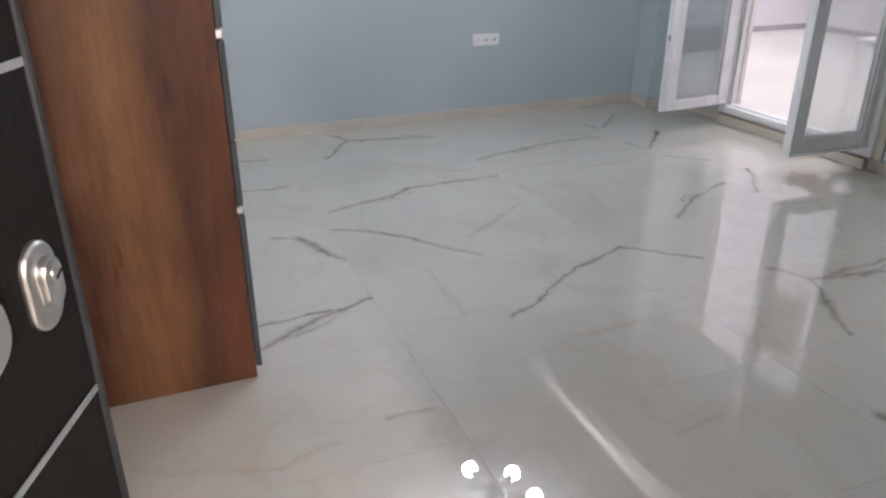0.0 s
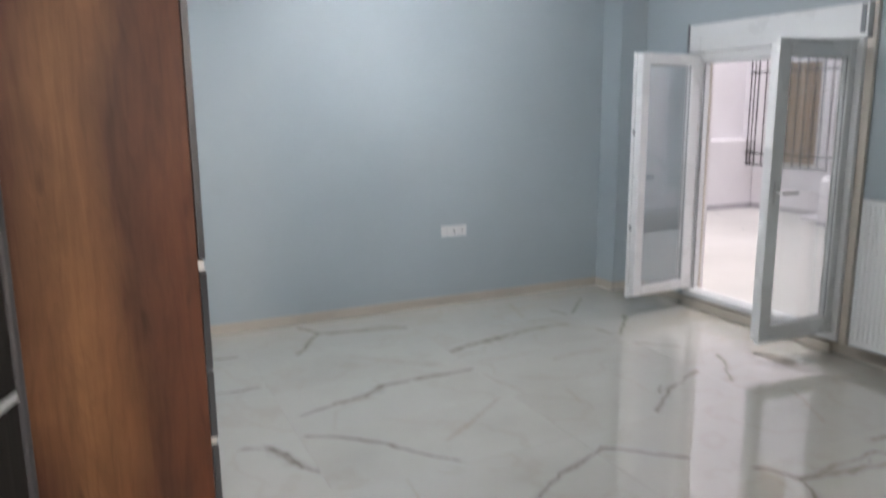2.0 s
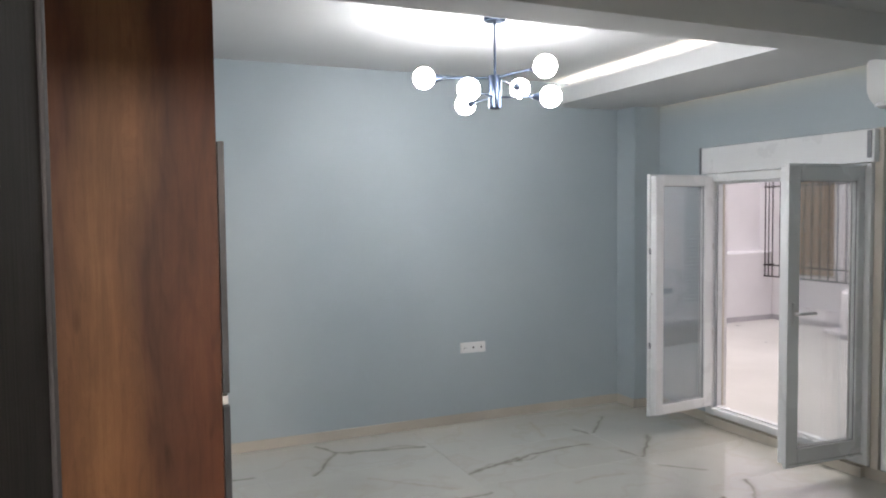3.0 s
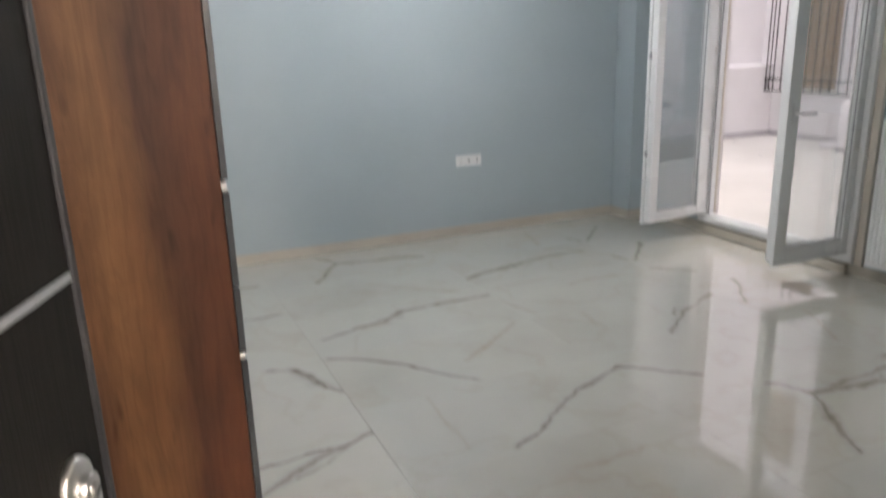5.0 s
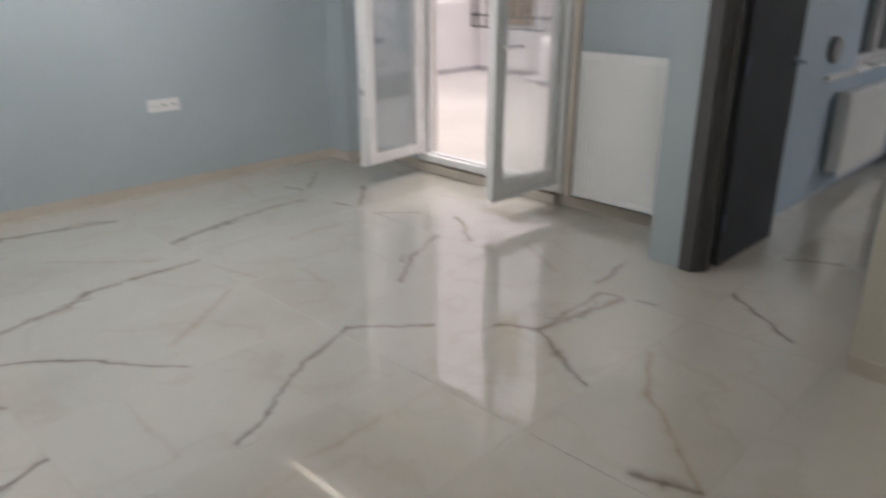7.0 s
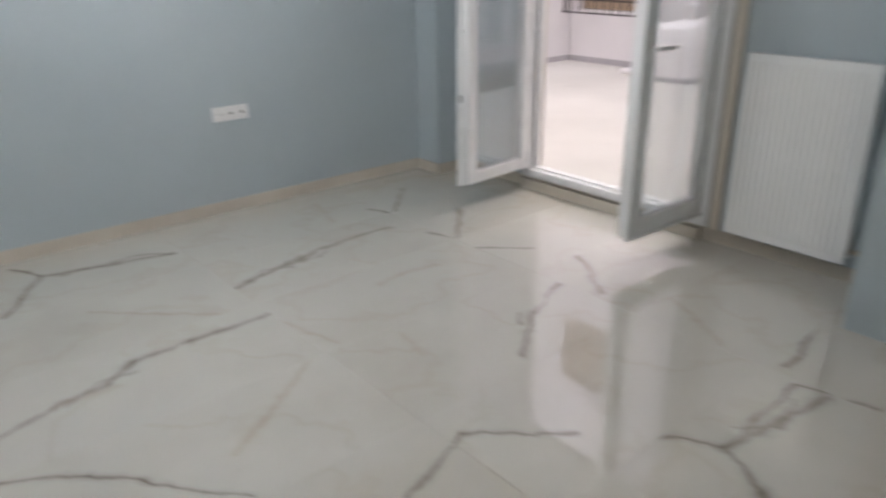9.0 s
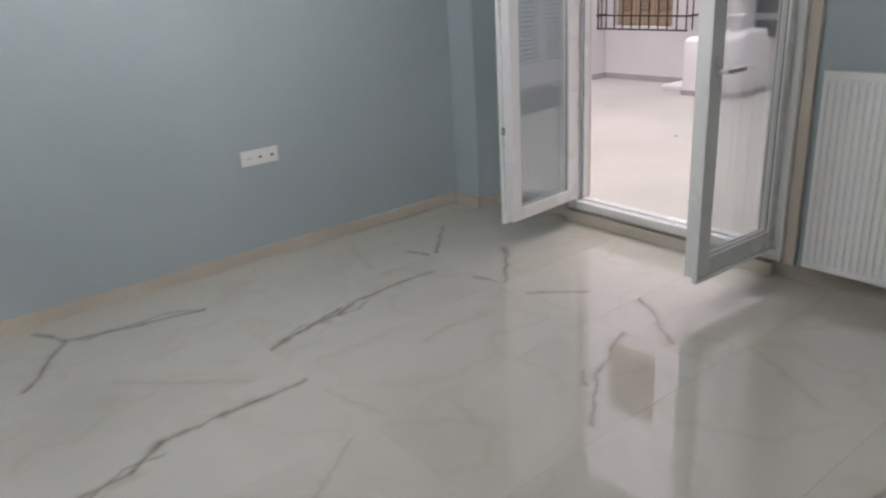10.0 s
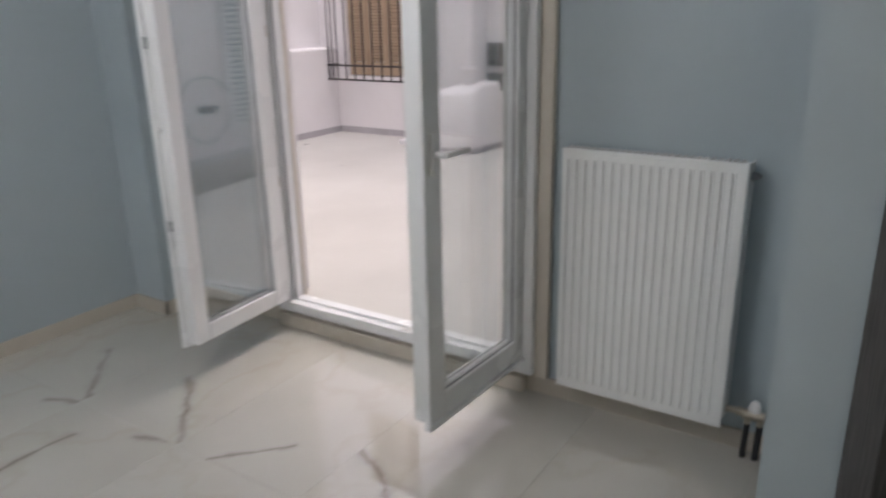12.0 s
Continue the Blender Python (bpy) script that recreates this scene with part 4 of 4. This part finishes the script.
# ---- stair hall lamp ----
hall = thing("hall_lamp", pose(0.15, -2.20, 2.10), "small lit round wall lamp in the stair hall", "wall lamp")
base = turned([(0.09, 0.0), (0.09, -0.02), (0.05, -0.03)], 24, "-Y")
part("base", base, PVC, hall, smooth=True)
bm = bmesh.new()
bmesh.ops.create_uvsphere(bm, u_segments=24, v_segments=14, radius=0.080, matrix=Matrix.Translation((0, 0.108, 0)))
part("globe", bm, HALL_GLOBE, hall, smooth=True)

# ---- unseen ceiling lamp near the entrance, added as assumed source of the warm light ----
flush = thing("fill_ceiling_lamp", pose(1.75, 0.55, 2.60), "unseen round ceiling lamp, added as warm fill light", "ceiling lamp")
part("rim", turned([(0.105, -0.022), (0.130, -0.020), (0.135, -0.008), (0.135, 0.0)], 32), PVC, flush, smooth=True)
part("diffuser", turned([(0.030, -0.040), (0.080, -0.034), (0.103, -0.0225), (0.104, -0.0222)], 32), FILL_WARM, flush, "glowing diffuser of the added fill lamp", True)

# ---- courtyard: shuttered window behind a grille ----
slat = blocks((-0.010, 0.010, 0, 0.185, -0.018, 0.018))
bmesh.ops.rotate(slat, verts=slat.verts, matrix=Matrix.Rotation(radians(-35), 3, "Y"))
slat_mesh = mesh_of("slat", slat, SHUTTER)


def window_shutter(z0, z1, label):
    sh = thing("window_shutter", pose(0, 0, 0), label, "shutter")
    for k in range(3):
        y0 = GY0 + k * (GY1 - GY0) / 3 + 0.004
        y1 = y0 + (GY1 - GY0) / 3 - 0.008
        part("panel_frame", blocks((8.60, 8.64, y0, y0 + 0.05, z0 + 0.01, z1 - 0.01), (8.60, 8.64, y1 - 0.05, y1, z0 + 0.01, z1 - 0.01), (8.60, 8.64, y0 + 0.05, y1 - 0.05, z0 + 0.01, z0 + 0.16), (8.60, 8.64, y0 + 0.05, y1 - 0.05, z1 - 0.09, z1 - 0.01), bevel=0.004), SHUTTER, sh)
        for j in range(int((z1 - z0 - 0.275) / 0.034)):
            s = new("slat", slat_mesh)
            s.parent, s.location = sh, (8.62, y0 + 0.045, z0 + 0.185 + j * 0.034)


window_shutter(GZ0, GZ1, "closed brown louvred wooden window shutters behind an iron grille")
window_shutter(UZ0, UZ1, "closed brown louvred wooden shutters of the storey above")

grille = thing("window_grille", pose(0, 0, 0), "black wrought iron window grille standing off the wall", "grille")
Y0, Y1, Z0, Z1, GX = 6.38, 7.67, 0.72, 2.16, 8.36
for k in range(11):
    y = Y0 + k * (Y1 - Y0) / 10
    bm = bmesh.new()
    rod(bm, (GX, y, Z0), (GX, y, Z1), 0.009, seg=10)
    part("bar", bm, IRON, grille, smooth=True)
for z in (Z0 + 0.0, Z0 + 0.16, Z1 - 0.16):
    part("rail", blocks((GX - 0.006, GX + 0.006, Y0 - 0.02, Y1 + 0.02, z - 0.010, z + 0.010)), IRON, grille)
for y in (Y0 - 0.02, Y1 + 0.02):
    for z in (Z0 + 0.16, Z1 - 0.16):
        part("stay", blocks((GX - 0.006, FAR, y - 0.008, y + 0.008, z - 0.010, z + 0.010)), IRON, grille)
    bm = bmesh.new()
    rod(bm, (GX + 0.09, y, Z0), (GX + 0.09, y, Z1), 0.008, seg=10)
    part("bar", bm, IRON, grille, smooth=True)

# ---- courtyard: rounded plinth with a drain pipe ----
plinth = thing("pipe_plinth", pose(0, 0, 0), "white rendered masonry plinth with a hand-rounded top", "plinth")
bm = bmesh.new()
PX0, PX1, PY0, PY1, CORNER = 7.90, 8.548, 5.46, 6.08, 0.16


def plinth_rim(k, n, inset):
    """A point on the outline: in from the wall, round the free corner, and back along the end face."""
    side, arc, end = PX1 - PX0 - CORNER, CORNER * math.pi / 2, PY1 - PY0 - CORNER
    d = (side + arc + end) * k / n
    if d < side:
        return PX1 - d, PY0 + inset
    if d < side + arc:
        a = (d - side) / CORNER
        return PX0 + CORNER - (CORNER - inset) * math.sin(a), PY0 + CORNER - (CORNER - inset) * math.cos(a)
    return PX0 + inset, PY0 + CORNER + d - side - arc


def plinth_top(x, y):
    """Trowelled by hand: rising to the wall and heaped round the pipe."""
    heap = math.exp(-((x - 8.10) ** 2 + (y - 5.62) ** 2) / 0.035)
    return 0.665 + 0.11 * (x - PX0) / (PX1 - PX0) + 0.07 * heap + 0.010 * math.sin(9 * x + 4 * y)


rings = []
NP = 40
for inset, z in ((0.0, COURT - 0.002), (0.0, 0.30), (0.004, -0.035), (0.018, -0.012), (0.045, 0.0), (0.11, 0.0)):
    ring = []
    for k in range(NP + 1):
        x, y = plinth_rim(k, NP, inset)
        ring.append(bm.verts.new((x, y, z if z > 0.02 else plinth_top(x, y) + z)))
    rings.append(ring)
core = [bm.verts.new((PX1 - (PX1 - PX0 - 0.14) * min(1.0, k / 20), 5.70 + max(0, k - 20) * 0.019, 0)) for k in range(NP + 1)]
for v in core:
    v.co.z = plinth_top(v.co.x, v.co.y)
rings.append(core)
for lo, hi in zip(rings, rings[1:]):
    for k in range(NP):
        bm.faces.new((lo[k], lo[k + 1], hi[k + 1], hi[k]))
part("body", bm, PLASTER, plinth, smooth=True)
skirt_bm = bmesh.new()
outer = [[skirt_bm.verts.new((*plinth_rim(k, 40, i), z)) for k in range(41)] for i, z in ((-0.012, COURT), (-0.012, 0.135), (0.002, 0.137))]
for lo, hi in zip(outer, outer[1:]):
    for k in range(40):
        skirt_bm.faces.new((lo[k], lo[k + 1], hi[k + 1], hi[k]))
part("skirting", skirt_bm, COURT_SKIRT, plinth, "grey painted band at the foot")
pipe = thing("drain_pipe", pose(8.10, 5.60, 0.735), "white painted drain pipe with collars rising from the plinth", "pipe")
part("pipe", turned([(0.060, 0.0), (0.060, 4.8)], 24), PLASTER, pipe, smooth=True)
for z in (0.03, 0.62):
    part("collar", turned([(0.062, z), (0.078, z + 0.01), (0.078, z + 0.10), (0.090, z + 0.115), (0.090, z + 0.15), (0.062, z + 0.16)] if z < 0.1 else [(0.061, z), (0.068, z + 0.004), (0.068, z + 0.02), (0.061, z + 0.024)], 24), PLASTER, pipe, smooth=True)
tap = thing("hose_tap", pose(8.23, 5.70, 0.86), "small dark garden tap on the pilaster", "tap")
bm = bmesh.new()
rod(bm, (0.03, 0.0, 0), (-0.08, 0, 0), 0.02, seg=10)
rod(bm, (-0.07, 0, 0.015), (-0.07, 0, -0.07), 0.018, seg=10)
rod(bm, (-0.045, -0.04, 0.04), (-0.045, 0.04, 0.04), 0.012, seg=8)
part("body", bm, IRON, tap, smooth=True)
for z0, z1 in ((0.66, 0.835), (0.905, 1.14)):
    mb = thing("meter_cabinet", pose(FAR, 5.36, 0), "small dark meter cabinet on the courtyard wall", "cabinet", "meter cabinets on the courtyard wall")
    part("body", blocks((-0.06, 0.0, -0.30, 0.26, z0, z1), bevel=0.006), DARK_METER, mb)
    part("door", blocks((-0.068, -0.061, -0.28, 0.24, z0 + 0.015, z1 - 0.015), bevel=0.003), DARK_METER, mb)
step = thing("low_step", pose(8.30, 6.60, COURT), "low white rendered step at the foot of the wall", "step")
part("body", blocks((-0.20, 0.23, -0.62, -0.10, -0.002, 0.055), bevel=0.015), PLASTER, step)
for k, (x, y) in enumerate(((6.1, 4.9), (6.9, 6.3), (5.5, 4.25), (7.6, 7.4), (5.9, 3.8))):
    db = thing("dry_leaf", pose(x, y, COURT + 0.004, 4, 5, 40 * k), "small dark dry leaf on the white paving", "leaf", "dry leaves on the paving")
    bm = bmesh.new()
    L = 0.035
    pts = [(-L, 0, 0), (-L * 0.3, L * 0.3, 0.004), (L * 0.4, L * 0.25, 0.006), (L, 0, 0.003), (L * 0.4, -L * 0.25, 0.005), (-L * 0.3, -L * 0.3, 0.002)]
    bm.faces.new([bm.verts.new(p) for p in pts])
    bm.normal_update()
    bmesh.ops.solidify(bm, geom=bm.faces[:], thickness=0.002)
    part("blade", bm, GREY_PLASTIC, db)

# ---- floor tiles, 1.20 by 0.60 m, in straight rows ----
TX, TY, OX, OY, GAP = 1.203, 0.5965, 0.658, 1.430, 0.0011
tile_mesh = mesh_of("tile", blocks((GAP / 2, TX - GAP / 2, GAP / 2, TY - GAP / 2, -0.009, 0.0)), make_tile((), 0))
PLAIN = [make_tile((), k) for k in range(1, 4)]
lay = random.Random(5)
for i in range(-2, 6):
    for j in range(-7, 7):
        x, y = OX + i * TX, OY + j * TY
        if x > 7.4 or (x > 4.1 and y > 1.9) or y > 5.1 or (y < -0.5 and x > 1.7):
            continue
        mine = [s for s in VEINS if x < (s[0][0] + s[1][0]) / 2 <= x + TX and y < (s[0][1] + s[1][1]) / 2 <= y + TY]
        t = new("tile", tile_mesh)
        t.parent, t.location = floor, (x, y, 0)
        t.rotation_euler = (lay.uniform(-0.0002, 0.0002), lay.uniform(-0.00015, 0.00015), 0)
        t.material_slots[0].link = "OBJECT"
        t.material_slots[0].material = make_tile(mine, i * 5 + j) if mine else PLAIN[(i * 2 + j) % 3]
